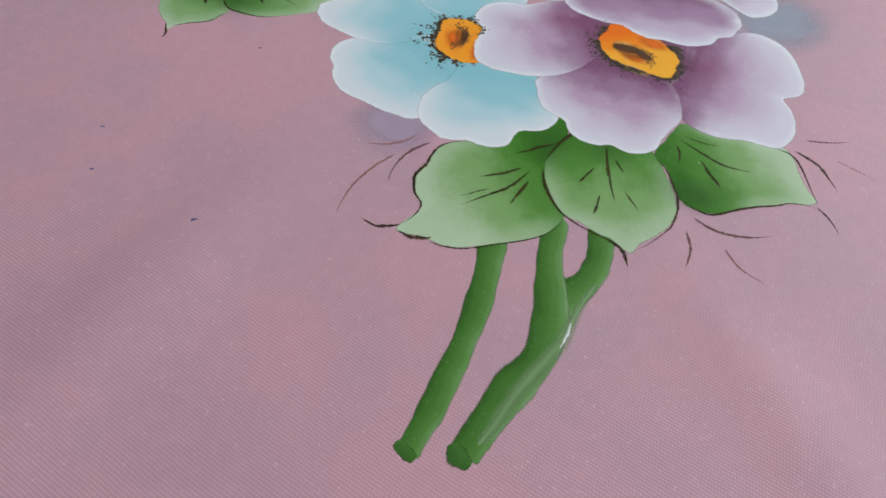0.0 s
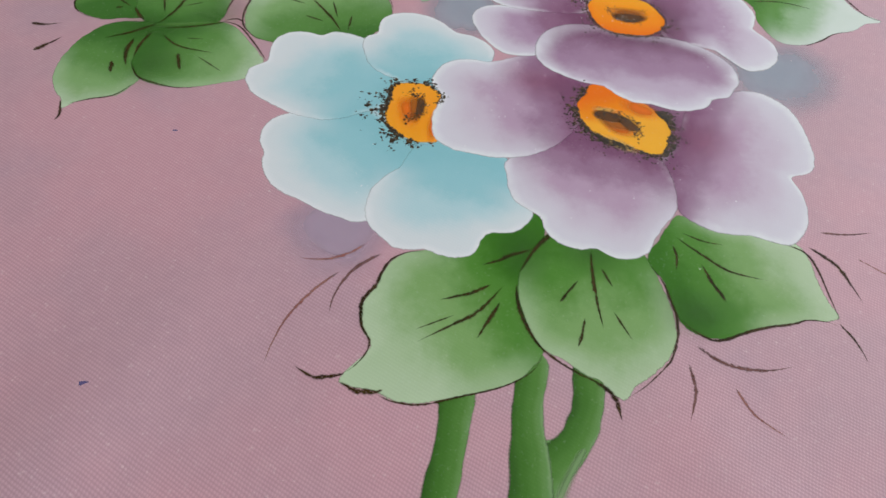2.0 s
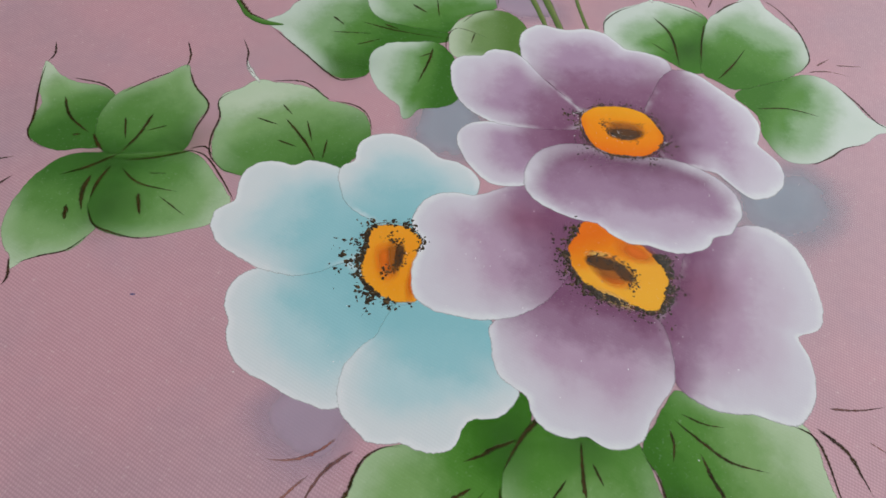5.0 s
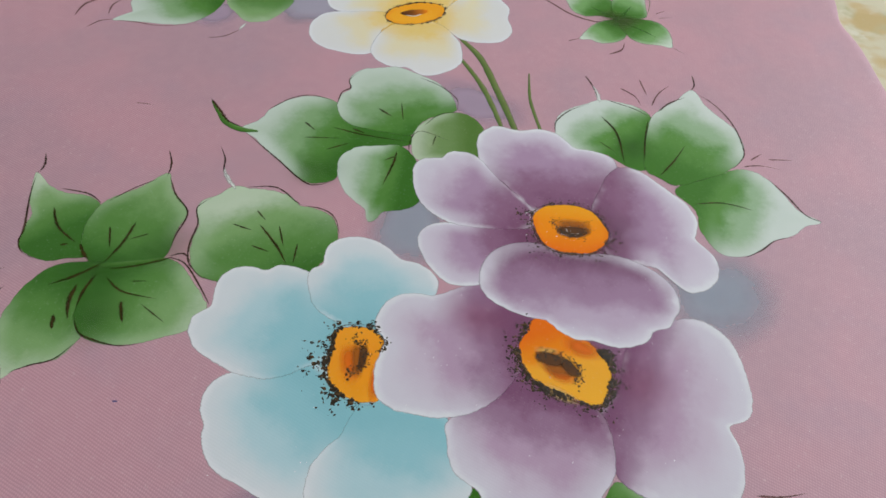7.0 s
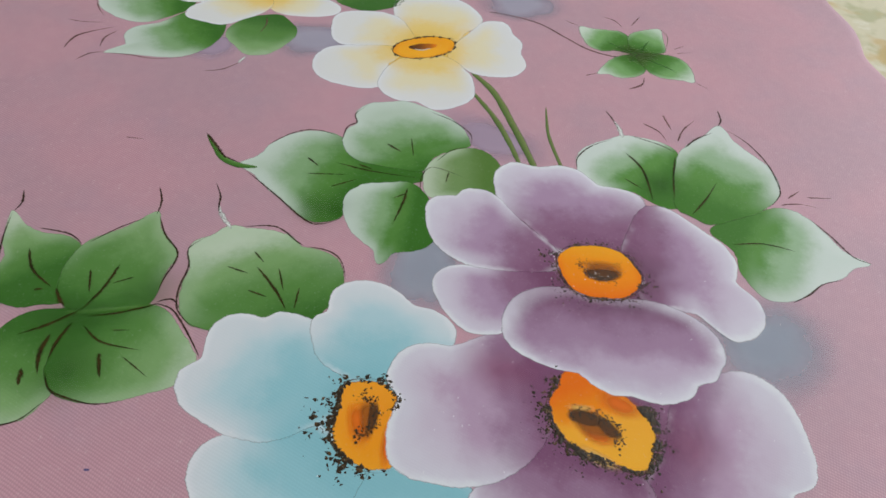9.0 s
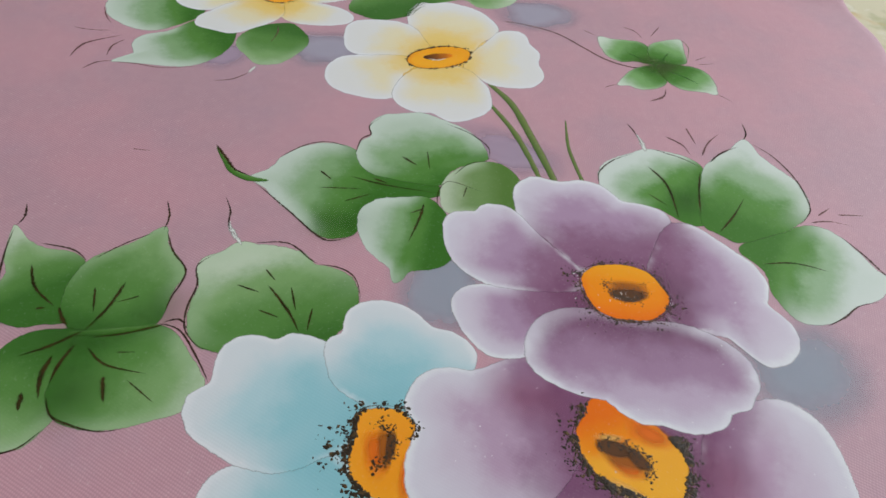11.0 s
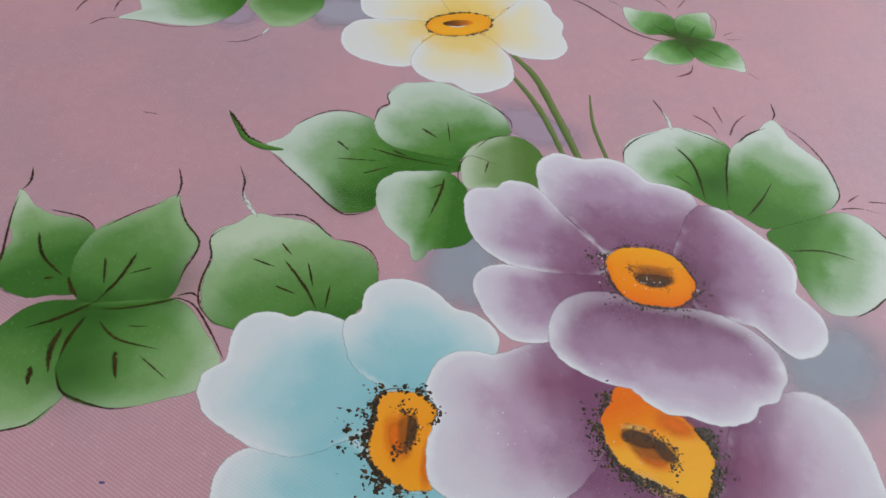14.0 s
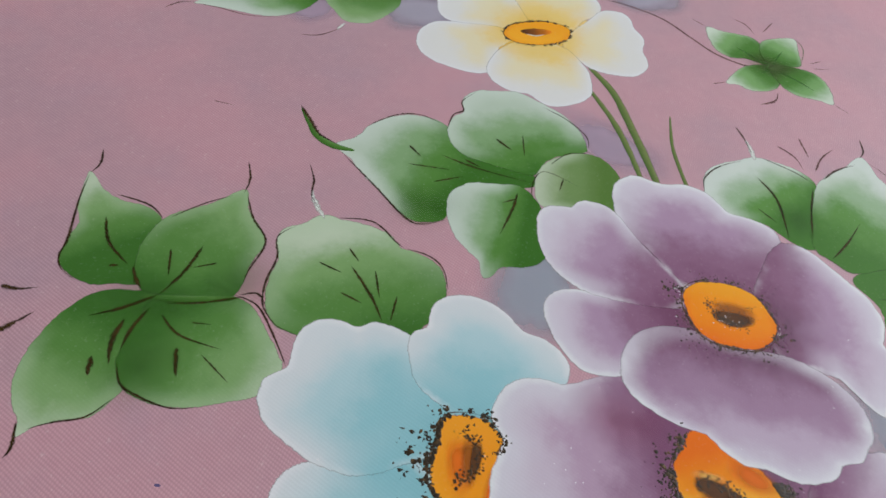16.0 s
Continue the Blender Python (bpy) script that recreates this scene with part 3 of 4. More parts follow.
blob("leaf", side_leaves, leaf_deep, (-80.9, 5.2), (17.0, 14.7), 174, (94, 95, 97, 100, 103, 105, 106, 107, 107, 104, 102, 98, 96, 94, 92, 91, 90, 91, 93, 98, 103, 107, 108, 109, 110, 108, 101, 98, 95, 93, 94, 96, 100, 104, 108, 108, 103, 94, 88, 85, 87, 95, 109, 114, 110, 102, 97, 95), (-92.3, 12.2), (-60.3, -4.3))
stroke("brush_stroke", side_leaves, stem_green, ((-98.0, 16.8), (-90.0, 17.6), (-82.0, 19.0), (-77.0, 20.4)), (1.2, 2.0, 2.0, 0.9))
haze("colour_wash", side_leaves, shade_green, (-78.2, 24.7), (13.5, 10.5), 40)
haze("colour_wash", side_leaves, shade_green, (-95.1, 16.4), (18, 9), 0)
haze("colour_wash", side_leaves, shade_green, (-91.1, 0.6), (12, 15), 0)
# Leaves between the mauve and the yellow flower
middle_leaves = bunch("leaf_cluster", "painted blue-green leaf cluster with whitish edges", 13)
blob("leaf", middle_leaves, leaf_cool, (-40.0, 75.4), (24.5, 17.8), 171, (100, 107, 97, 88, 86, 85, 85, 86, 88, 91, 98, 107, 119, 128, 125, 117, 94, 74, 65, 64, 66, 70, 79, 91, 115, 136, 136, 118, 83, 70, 66, 67, 70, 77, 87, 100, 109, 113, 114, 113, 109, 105, 100, 97, 94, 90, 89, 91), (-28.2, 72.5), (-66.5, 80.1))
blob("leaf", middle_leaves, leaf_cool, (-14.9, 96.2), (20.1, 18.5), -179, (96, 100, 103, 105, 107, 108, 107, 105, 101, 99, 98, 98, 100, 104, 109, 102, 90, 83, 83, 85, 92, 101, 115, 114, 110, 107, 104, 102, 99, 97, 95, 93, 93, 94, 97, 101, 104, 102, 102, 104, 108, 108, 106, 102, 94, 84, 85, 93), (-12.1, 76.0), (-27.0, 114.0))
blob("leaf", middle_leaves, leaf_cool, (-17.6, 56.8), (16.6, 13.8), 100, (90, 91, 94, 98, 102, 104, 107, 109, 109, 106, 103, 101, 98, 96, 95, 94, 92, 91, 91, 92, 97, 121, 114, 95, 92, 93, 96, 99, 103, 106, 108, 106, 103, 98, 95, 94, 94, 96, 98, 100, 101, 103, 104, 104, 101, 97, 92, 90), (-9.4, 55.5), (-33.7, 58.4))
blob("leaf", middle_leaves, leaf_olive, (5.0, 76.9), (14.0, 12.3), -139, (115, 112, 99, 94, 91, 90, 89, 90, 92, 97, 100, 107, 109, 108, 105, 102, 99, 98, 97, 97, 96, 96, 96, 97, 98, 100, 102, 105, 105, 105, 103, 102, 101, 98, 97, 96, 96, 96, 96, 97, 97, 97, 97, 98, 100, 102, 106, 110), (13.0, 74.1), (-8.6, 73.7))
haze("colour_wash", middle_leaves, shade_green, (-38.5, 59.2), (13.5, 10.5), 0)
right_leaves = bunch("leaf_cluster", "three painted green leaves fading to white tips", 14)
blob("leaf", right_leaves, leaf_white, (100.8, 49.5), (20.7, 17.9), -169, (79, 82, 88, 95, 100, 107, 115, 120, 118, 113, 106, 97, 89, 84, 81, 82, 86, 91, 95, 98, 106, 128, 103, 93, 90, 89, 90, 92, 95, 100, 104, 109, 110, 109, 104, 99, 95, 92, 90, 91, 94, 99, 107, 113, 110, 95, 84, 79), (87.5, 55.8), (115.6, 40.4))
blob("leaf", right_leaves, leaf_white, (61.5, 85.3), (17.9, 17.3), 177, (107, 108, 110, 109, 108, 106, 102, 95, 86, 80, 77, 77, 83, 95, 109, 123, 127, 114, 100, 93, 90, 88, 88, 88, 89, 93, 98, 103, 109, 111, 110, 107, 104, 101, 99, 98, 98, 96, 92, 89, 88, 89, 91, 94, 98, 102, 104, 106), (71.3, 79.2), (51.0, 99.7))
blob("leaf", right_leaves, leaf_white, (90.9, 82.1), (24.4, 17.1), 65, (96, 112, 125, 118, 105, 99, 96, 95, 95, 95, 95, 93, 91, 90, 90, 92, 95, 99, 106, 112, 113, 108, 105, 106, 105, 100, 95, 90, 88, 87, 88, 91, 94, 97, 101, 106, 110, 111, 109, 106, 102, 98, 93, 89, 87, 86, 87, 90), (80.5, 66.3), (106.3, 109.8))
haze("colour_wash", right_leaves, shade_green, (68.9, 77.0), (10.5, 10.5), 0)
sprig = bunch("leaf_sprig", "small painted sprig of four bright green leaves", 2)
stroke("sprig_stem", sprig, umber_soft, ((18.7, 182.7), (27.0, 181.2), (39.7, 175.5), (49.5, 165.3), (57.4, 157.4), (65.8, 153.4), (71.9, 153.1)), (0.95, 1.2, 1.5, 1.6, 1.7, 1.5, 1.2))
blob("leaf", sprig, leaf_bright, (66.7, 165.6), (12.3, 9.3), 148, (106, 100, 97, 95, 93, 93, 94, 98, 102, 105, 108, 109, 107, 105, 97, 88, 82, 80, 82, 89, 99, 111, 115, 111, 105, 100, 98, 95, 94, 94, 96, 100, 104, 109, 111, 109, 104, 95, 90, 88, 85, 84, 85, 88, 96, 114, 119, 113), (75.5, 159.6), (56.4, 176.5))
blob("leaf", sprig, leaf_bright, (83.4, 166.0), (11.3, 8.1), 61, (116, 108, 100, 96, 93, 91, 91, 92, 95, 97, 100, 102, 102, 101, 99, 98, 97, 97, 97, 99, 100, 102, 105, 105, 104, 101, 97, 95, 95, 95, 97, 101, 106, 114, 115, 107, 98, 93, 88, 85, 84, 84, 85, 91, 97, 107, 117, 121), (75.6, 156.8), (93.7, 179.7))
blob("leaf", sprig, leaf_bright, (70.4, 146.4), (11.3, 7.4), -145, (100, 89, 88, 89, 92, 94, 97, 98, 99, 99, 101, 103, 105, 106, 106, 101, 98, 94, 93, 91, 90, 91, 92, 94, 97, 102, 105, 109, 112, 110, 106, 102, 100, 97, 95, 94, 93, 91, 90, 89, 89, 91, 93, 98, 105, 112, 123, 120), (79.0, 154.4), (57.8, 138.7))
blob("leaf", sprig, leaf_bright, (87.4, 147.9), (11.9, 9.2), 141, (109, 109, 107, 102, 100, 98, 96, 96, 97, 99, 102, 103, 103, 102, 99, 95, 92, 90, 90, 91, 96, 110, 117, 112, 104, 99, 97, 94, 93, 93, 95, 97, 99, 103, 105, 107, 106, 104, 101, 97, 94, 92, 91, 92, 94, 96, 100, 104), (78.7, 153.0), (97.9, 136.6))
haze("colour_wash", sprig, shade_olive, (77.5, 155.5), (13, 8), -12)
for vein in (((78.0, 155.0), (72.0, 159.5), (66.0, 164.5)), ((78.5, 156.0), (81.0, 161.5), (84.5, 167.0)), ((77.0, 153.5), (72.5, 149.5)), ((79.5, 153.0), (86.0, 148.5), (91.0, 144.0))):
    line("brush_line", sprig, leaf_dark, vein, 0.9)
# Leaves round the far yellow flower
far_leaves = bunch("leaf_cluster", "painted green leaves round the far yellow flower", 2)
blob("leaf", far_leaves, leaf_cool, (-119.9, 175.3), (18.7, 17.7), 168, (103, 103, 102, 101, 100, 100, 100, 98, 97, 97, 98, 99, 101, 103, 104, 104, 102, 99, 96, 95, 95, 96, 99, 101, 103, 104, 104, 104, 103, 102, 100, 97, 95, 94, 95, 97, 100, 103, 104, 104, 102, 100, 98, 98, 98, 99, 100, 101), (-105.7, 174.6), (-137.6, 164.9))
blob("leaf", far_leaves, leaf_deep, (-28.3, 195.5), (19.6, 15.1), 56, (105, 105, 105, 106, 106, 105, 103, 101, 98, 96, 94, 94, 93, 93, 93, 94, 95, 98, 101, 106, 109, 109, 106, 103, 101, 101, 101, 101, 100, 100, 99, 98, 98, 99, 100, 101, 101, 99, 97, 96, 96, 96, 97, 98, 99, 100, 101, 103), (-25.8, 186.8), (-46.5, 224.3))
blob("leaf", far_leaves, leaf_deep, (5.4, 206.3), (20.7, 13.9), -172, (108, 116, 121, 123, 122, 117, 93, 68, 58, 55, 58, 66, 91, 103, 110, 114, 113, 112, 110, 108, 107, 104, 103, 101, 100, 99, 98, 98, 98, 98, 98, 98, 98, 99, 100, 101, 101, 101, 100, 98, 97, 96, 95, 95, 95, 96, 99, 103), (-15.0, 203.6), (26.2, 198.3))
blob("leaf", far_leaves, leaf_cool, (-102.5, 149.7), (21.2, 14.2), -142, (116, 105, 97, 93, 90, 90, 91, 93, 96, 101, 105, 107, 107, 105, 103, 101, 98, 96, 94, 93, 92, 92, 93, 96, 98, 100, 101, 102, 103, 104, 106, 109, 110, 105, 95, 87, 83, 83, 90, 100, 106, 107, 104, 99, 94, 91, 91, 127), (-93.9, 161.6), (-124.2, 140.9))
blob("leaf", far_leaves, leaf_deep, (-71.1, 154.7), (14.8, 13.1), 77, (105, 102, 99, 97, 96, 96, 97, 98, 99, 99, 100, 102, 103, 104, 104, 103, 100, 97, 94, 92, 92, 94, 98, 103, 107, 108, 107, 106, 106, 104, 99, 97, 94, 93, 93, 95, 96, 99, 101, 102, 102, 101, 99, 99, 100, 102, 105, 107), (-69.1, 165.6), (-75.0, 132.8))
# Yellow flowers
stroke("flower_stem", cloth, stem_olive, ((9.7, 136.0), (17.4, 123.4), (22.7, 104.8), (26.4, 89.9), (28.5, 80.6)), (2.1, 3.06, 2.91, 2.79, 2.35))
stroke("flower_stem", cloth, stem_olive, ((9.2, 123.7), (16.4, 108.5), (20.6, 95.3), (23.7, 82.0)), (1.62, 2.34, 2.26, 1.81))
stroke("flower_stem", cloth, stem_olive, ((35.7, 115.9), (34.8, 101.7), (35.6, 92.6), (37.3, 82.2)), (0.61, 1.36, 1.51, 1.47))
far_flower = bunch("painted_flower", "painted white and yellow flower with an orange centre, far end", 9)
blob("petal", far_flower, petal_yellow, (-99.5, 188.1), (15.8, 12.0), -160, (100, 101, 102, 102, 103, 105, 105, 102, 96, 92, 90, 89, 93, 99, 108, 113, 112, 108, 103, 99, 95, 92, 93, 96, 100, 103, 103, 100, 99, 100, 101, 100), (-79.2, 188.9), (-113.1, 184.0))
blob("petal", far_flower, petal_yellow, (-74.6, 204.8), (15.6, 12.3), -156, (102, 104, 106, 105, 100, 97, 94, 94, 96, 99, 100, 101, 101, 100, 100, 102, 104, 105, 105, 105, 103, 99, 95, 93, 94, 97, 99, 100, 102, 103, 103, 102), (-72.6, 190.4), (-78.2, 219.7))
blob("petal", far_flower, petal_yellow, (-55.6, 199.0), (14.6, 11.1), -149, (112, 109, 103, 99, 97, 95, 94, 94, 96, 100, 103, 104, 102, 101, 100, 99, 99, 101, 104, 104, 102, 100, 100, 100, 100, 98, 94, 92, 93, 96, 104, 110), (-72.6, 190.4), (-42.0, 203.3))
blob("petal", far_flower, petal_yellow, (-59.2, 179.0), (15.4, 10.1), 164, (102, 99, 97, 97, 100, 105, 106, 104, 99, 94, 92, 92, 93, 97, 102, 107, 110, 112, 111, 108, 104, 99, 93, 89, 86, 87, 91, 99, 110, 114, 111, 106), (-73.5, 187.4), (-42.6, 173.8))
blob("petal", far_flower, petal_yellow, (-85.8, 173.8), (17.3, 12.1), -142, (107, 100, 97, 97, 102, 105, 103, 96, 93, 95, 97, 100, 102, 102, 100, 101, 104, 107, 108, 105, 103, 101, 98, 95, 92, 91, 91, 93, 102, 109, 111, 112), (-74.8, 187.1), (-93.4, 159.2))
far_centre = blob("flower_centre", far_flower, centre_gold, (-73.4, 190.1), (6.7, 4.6), -166, (109, 108, 104, 100, 98, 97, 98, 99, 99, 98, 96, 95, 97, 101, 104, 107, 109, 109, 105, 100, 97, 96, 96, 96, 98, 99, 100, 98, 97, 98, 102, 106), (-73.2, 194.3), (-72.0, 185.8))
rim_dabs(far_flower, far_centre, 145, 0.6, 1.2, 15, (0, 360), (0.26, 0.56))
yellow_flower = bunch("painted_flower", "painted white and yellow flower with an orange centre", 2)
blob("flower_base", yellow_flower, petal_yellow, (-6.8, 150.2), (24.0, 18.0), -163, (103, 102, 101, 100, 98, 97, 98, 100, 100, 100, 101, 100, 99, 97, 97, 100, 104, 108, 107, 102, 99, 97, 96, 97, 98, 99, 99, 99, 100, 102, 104, 104), (-8.1, 151.2), (86.8, 162.4))
blob("petal", yellow_flower, petal_yellow, (-4.1, 175.6), (21.0, 18.5), 94, (98, 101, 106, 110, 109, 106, 99, 93, 90, 90, 92, 96, 104, 111, 111, 107, 103, 103, 101, 94, 87, 90, 98, 107, 109, 106, 102, 100, 98, 96, 94, 96), (-6.6, 152.5), (-2.7, 203.1))
blob("petal", yellow_flower, petal_yellow, (-29.6, 163.1), (17.0, 14.5), 164, (97, 94, 95, 98, 104, 111, 112, 104, 94, 90, 89, 90, 96, 101, 109, 114, 112, 102, 96, 94, 96, 98, 101, 101, 101, 98, 97, 99, 102, 105, 105, 101), (-9.8, 153.4), (-43.3, 169.0))
blob("petal", yellow_flower, petal_yellow, (-33.9, 137.3), (16.4, 14.6), -143, (97, 95, 95, 94, 96, 101, 108, 116, 116, 102, 90, 82, 78, 81, 98, 118, 121, 117, 104, 95, 89, 87, 89, 94, 101, 106, 106, 105, 103, 101, 100, 98), (-13.0, 150.6), (-47.8, 128.9))
blob("petal", yellow_flower, petal_yellow, (17.6, 152.4), (20.1, 14.7), 80, (117, 115, 108, 95, 88, 84, 86, 90, 97, 107, 115, 113, 102, 97, 97, 95, 95, 96, 99, 105, 111, 113, 111, 100, 86, 85, 92, 93, 91, 92, 109, 118), (-3.4, 150.9), (31.0, 149.0))
blob("petal", yellow_flower, petal_yellow, (-6.6, 128.8), (18.0, 17.3), 138, (96, 96, 97, 99, 104, 108, 109, 107, 101, 94, 83, 90, 102, 105, 105, 105, 106, 106, 102, 98, 96, 96, 95, 96, 100, 104, 105, 103, 102, 101, 100, 98), (-7.7, 151.2), (-5.8, 108.0))
yellow_centre = blob("flower_centre", yellow_flower, centre_gold, (-8.2, 151.6), (12.0, 7.8), -158, (107, 107, 106, 104, 102, 98, 95, 94, 93, 94, 96, 99, 101, 102, 103, 106, 107, 108, 108, 105, 100, 98, 96, 94, 93, 93, 95, 99, 102, 103, 105, 107), (-7.7, 158.5), (-7.7, 144.5))
blob("centre_hollow", yellow_flower, centre_brown, (-8.7, 152.1), (5.1, 2.3), -166, (113, 110, 108, 105, 101, 97, 94, 93, 92, 92, 94, 98, 101, 102, 104, 108, 113, 115, 112, 105, 99, 96, 95, 94, 93, 92, 91, 93, 97, 103, 112, 114), (-14.1, 151.6), (-3.4, 152.9))
line("brush_line", yellow_flower, white_line, ((-12.4, 150.0), (-8.7, 149.6), (-5.6, 151.4)), 0.9)
rim_wash(yellow_flower, yellow_centre, (0, 350), 0.9, 0.0)
rim_dabs(yellow_flower, yellow_centre, 242, 0.6, 1.2, 14, (0, 360), (0.26, 0.56))
# Blue flower
blue_flower = bunch("painted_flower", "painted pale blue flower with white petal edges", 18)
blob("flower_base", blue_flower, petal_blue, (-28.0, -14.0), (25.0, 22.0), 89, (101, 100, 102, 104, 105, 104, 102, 97, 94, 92, 92, 95, 99, 103, 104, 105, 106, 106, 106, 105, 105, 102, 96, 91, 89, 90, 93, 100, 107, 108, 107, 104), (-20.5, -12.4), (58.9, -6.7))
blob("petal", blue_flower, petal_blue, (-38.1, -30.2), (19.4, 18.0), 149, (113, 112, 105, 97, 99, 100, 100, 97, 93, 94, 99, 104, 114, 113, 101, 95, 91, 92, 97, 101, 104, 106, 105, 101, 104, 108, 103, 91, 84, 86, 99, 109), (-25.5, -21.0), (-50.5, -46.7))
blob("petal", blue_flower, petal_blue, (-44.7, 0.7), (20.3, 18.3), 168, (86, 102, 108, 109, 107, 101, 99, 99, 98, 99, 98, 96, 94, 98, 104, 108, 107, 104, 101, 97, 94, 95, 100, 103, 104, 103, 93, 104, 111, 109, 100, 90), (-26.3, -6.2), (-65.3, 11.4))
blob("petal", blue_flower, petal_blue, (-11.2, -40.5), (19.1, 17.3), -136, (106, 107, 100, 93, 99, 104, 104, 88, 86, 106, 115, 116, 99, 89, 92, 104, 105, 101, 99, 101, 105, 111, 110, 100, 89, 84, 89, 96, 102, 106, 109, 109), (-12.2, -25.3), (-18.8, -60.3))
blob("petal", blue_flower, petal_blue, (-19.2, 14.3), (17.4, 15.6), 166, (97, 100, 99, 99, 102, 102, 101, 102, 103, 105, 108, 103, 89, 85, 85, 95, 111, 118, 118, 110, 99, 84, 82, 88, 96, 103, 109, 112, 112, 106, 94, 86), (-18.0, -2.6), (-20.6, 35.5))
# centre
blue_centre = blob("flower_centre", blue_flower, centre_amber, (-20.0, -11.8), (11.4, 8.3), 100, (101, 104, 107, 109, 100, 89, 89, 94, 99, 103, 104, 102, 100, 98, 99, 101, 104, 107, 114, 115, 101, 91, 86, 84, 87, 98, 108, 108, 106, 105, 102, 101), (-23.6, -4.0), (-14.9, -20.3))
haze("colour_wash", blue_flower, hollow_orange, (-22.0, -11.4), (4.2, 7.5), 8)
haze("colour_wash", blue_flower, hollow_orange, (-15.0, -16.5), (2.6, 7.5), -6)
haze("centre_hollow", blue_flower, hollow_rust, (-20.2, -10.2), (2.6, 6.6), 4)
haze("centre_hollow", blue_flower, hollow_brown, (-18.9, -9.6), (1.7, 4.6), -4)
line("brush_line", blue_flower, wash_brown, ((-16.6, -0.6), (-13.6, -3.0), (-13.0, -5.4), (-15.2, -8.6)), 1.8)
rim_wash(blue_flower, blue_centre, (68, 300), 0.9, 0.5)
rim_dabs(blue_flower, blue_centre, 46, 0.2, 11.0, 41, (150, 235), (0.4, 0.85))
rim_dabs(blue_flower, blue_centre, 242, 0.8, 3.0, 1, (62, 298), (0.29, 0.68))
rim_dabs(blue_flower, blue_centre, 97, 0.5, 8.5, 2, (115, 255), (0.28, 0.8))
arc_dabs(blue_flower, ((-22.2, -5.2), (-20.7, -4.5), (-18.5, -7.9), (-18.4, -11.8), (-21.1, -14.0), (-22.1, -15.9)), 0.8, 110, 3, (0.16, 0.48))
arc_dabs(blue_flower, ((-15.3, -2.6), (-13.8, -5.0), (-12.7, -5.7), (-14.5, -8.1)), 0.5, 44, 4, (0.18, 0.48))
# Mauve flowers
low_flower = bunch("painted_flower", "painted mauve flower with white petal edges overlapping the blue one", 26)
blob("flower_base", low_flower, petal_mauve, (34.0, -12.0), (24.0, 29.0), 72, (95, 92, 93, 97, 102, 105, 107, 106, 102, 97, 94, 94, 97, 100, 101, 101, 101, 102, 104, 106, 107, 103, 95, 90, 90, 93, 98, 104, 110, 111, 107, 99), (35.4, -9.4), (103.5, -4.5))
blob("petal", low_flower, petal_mauve_pale, (64.3, -22.0), (27.0, 19.3), 66, (111, 109, 105, 101, 100, 101, 98, 90, 85, 88, 109, 106, 102, 108, 108, 104, 102, 99, 99, 108, 120, 117, 105, 87, 68, 92, 99, 100, 102, 106, 110, 111), (48.0, -17.8), (80.0, -31.3))
blob("petal", low_flower, petal_mauve_pale, (24.4, -35.4), (20.7, 19.4), 152, (104, 110, 105, 104, 102, 92, 88, 100, 104, 102, 96, 107, 110, 107, 97, 93, 94, 99, 101, 103, 106, 111, 109, 95, 88, 88, 95, 109, 107, 101, 97, 98), (31.0, -20.7), (20.9, -58.4))
blob("petal", low_flower, petal_mauve_pale, (5.3, -5.6), (23.6, 19.7), -144, (108, 109, 106, 102, 102, 101, 101, 99, 97, 95, 93, 93, 95, 99, 105, 111, 111, 107, 103, 101, 98, 91, 86, 89, 106, 116, 114, 108, 88, 88, 95, 101), (22.0, -2.5), (-17.8, -11.3))
haze("colour_wash", low_flower, deep_mauve, (11.7, 3.8), (17, 10), -15)
haze("colour_wash", low_flower, deep_mauve, (55.5, -15.5), (12, 14), 0)
haze("colour_wash", low_flower, heart_mauve, (39.0, -11.0), (19, 15), -20)
low_centre = blob("flower_centre", low_flower, centre_sun, (35.1, -9.2), (14.0, 10.3), 131, (98, 94, 96, 101, 103, 104, 105, 105, 102, 96, 91, 89, 91, 97, 108, 111, 108, 103, 101, 104, 106, 105, 100, 97, 94, 88, 87, 90, 110, 114, 113, 107), (31.4, 1.0), (38.2, -22.0))
haze("colour_wash", low_flower, hollow_orange, (33.6, -13.2), (6.5, 3.2), -35)
haze("colour_wash", low_flower, hollow_orange, (40.5, -5.2), (8, 4), -30)
haze("colour_wash", low_flower, hollow_yellow, (30.6, -6.4), (5, 1.6), -4)
haze("colour_wash", low_flower, hollow_yellow, (33.0, -19.2), (7, 2.2), -32)
haze("centre_hollow", low_flower, hollow_rust, (33.2, -10.6), (8.0, 4.2), -30)
haze("centre_hollow", low_flower, hollow_brown, (31.4, -8.9), (5.8, 2.2), -16)
haze("centre_hollow", low_flower, hollow_brown, (36.6, -11.6), (4.4, 2.0), -52)
rim_wash(low_flower, low_centre, (130, 385), 0.9, 0.6)
rim_dabs(low_flower, low_centre, 120, 0.3, 6.5, 42, (120, 250), (0.35, 0.7))
rim_dabs(low_flower, low_centre, 414, 0.8, 3.6, 5, (-40, 20), (0.25, 0.61))
rim_dabs(low_flower, low_centre, 414, 0.8, 3.6, 6, (130, 320), (0.25, 0.61))
rim_dabs(low_flower, low_centre, 247, 0.5, 8.0, 7, (130, 380), (0.2, 0.5))
arc_dabs(low_flower, ((27.9, -9.5), (30.3, -7.3), (33.9, -8.0), (37.3, -9.8), (38.9, -13.1), (37.7, -16.0)), 0.85, 170, 8, (0.14, 0.40))
high_flower = bunch("painted_flower", "painted mauve flower with an orange centre and white edges", 38)
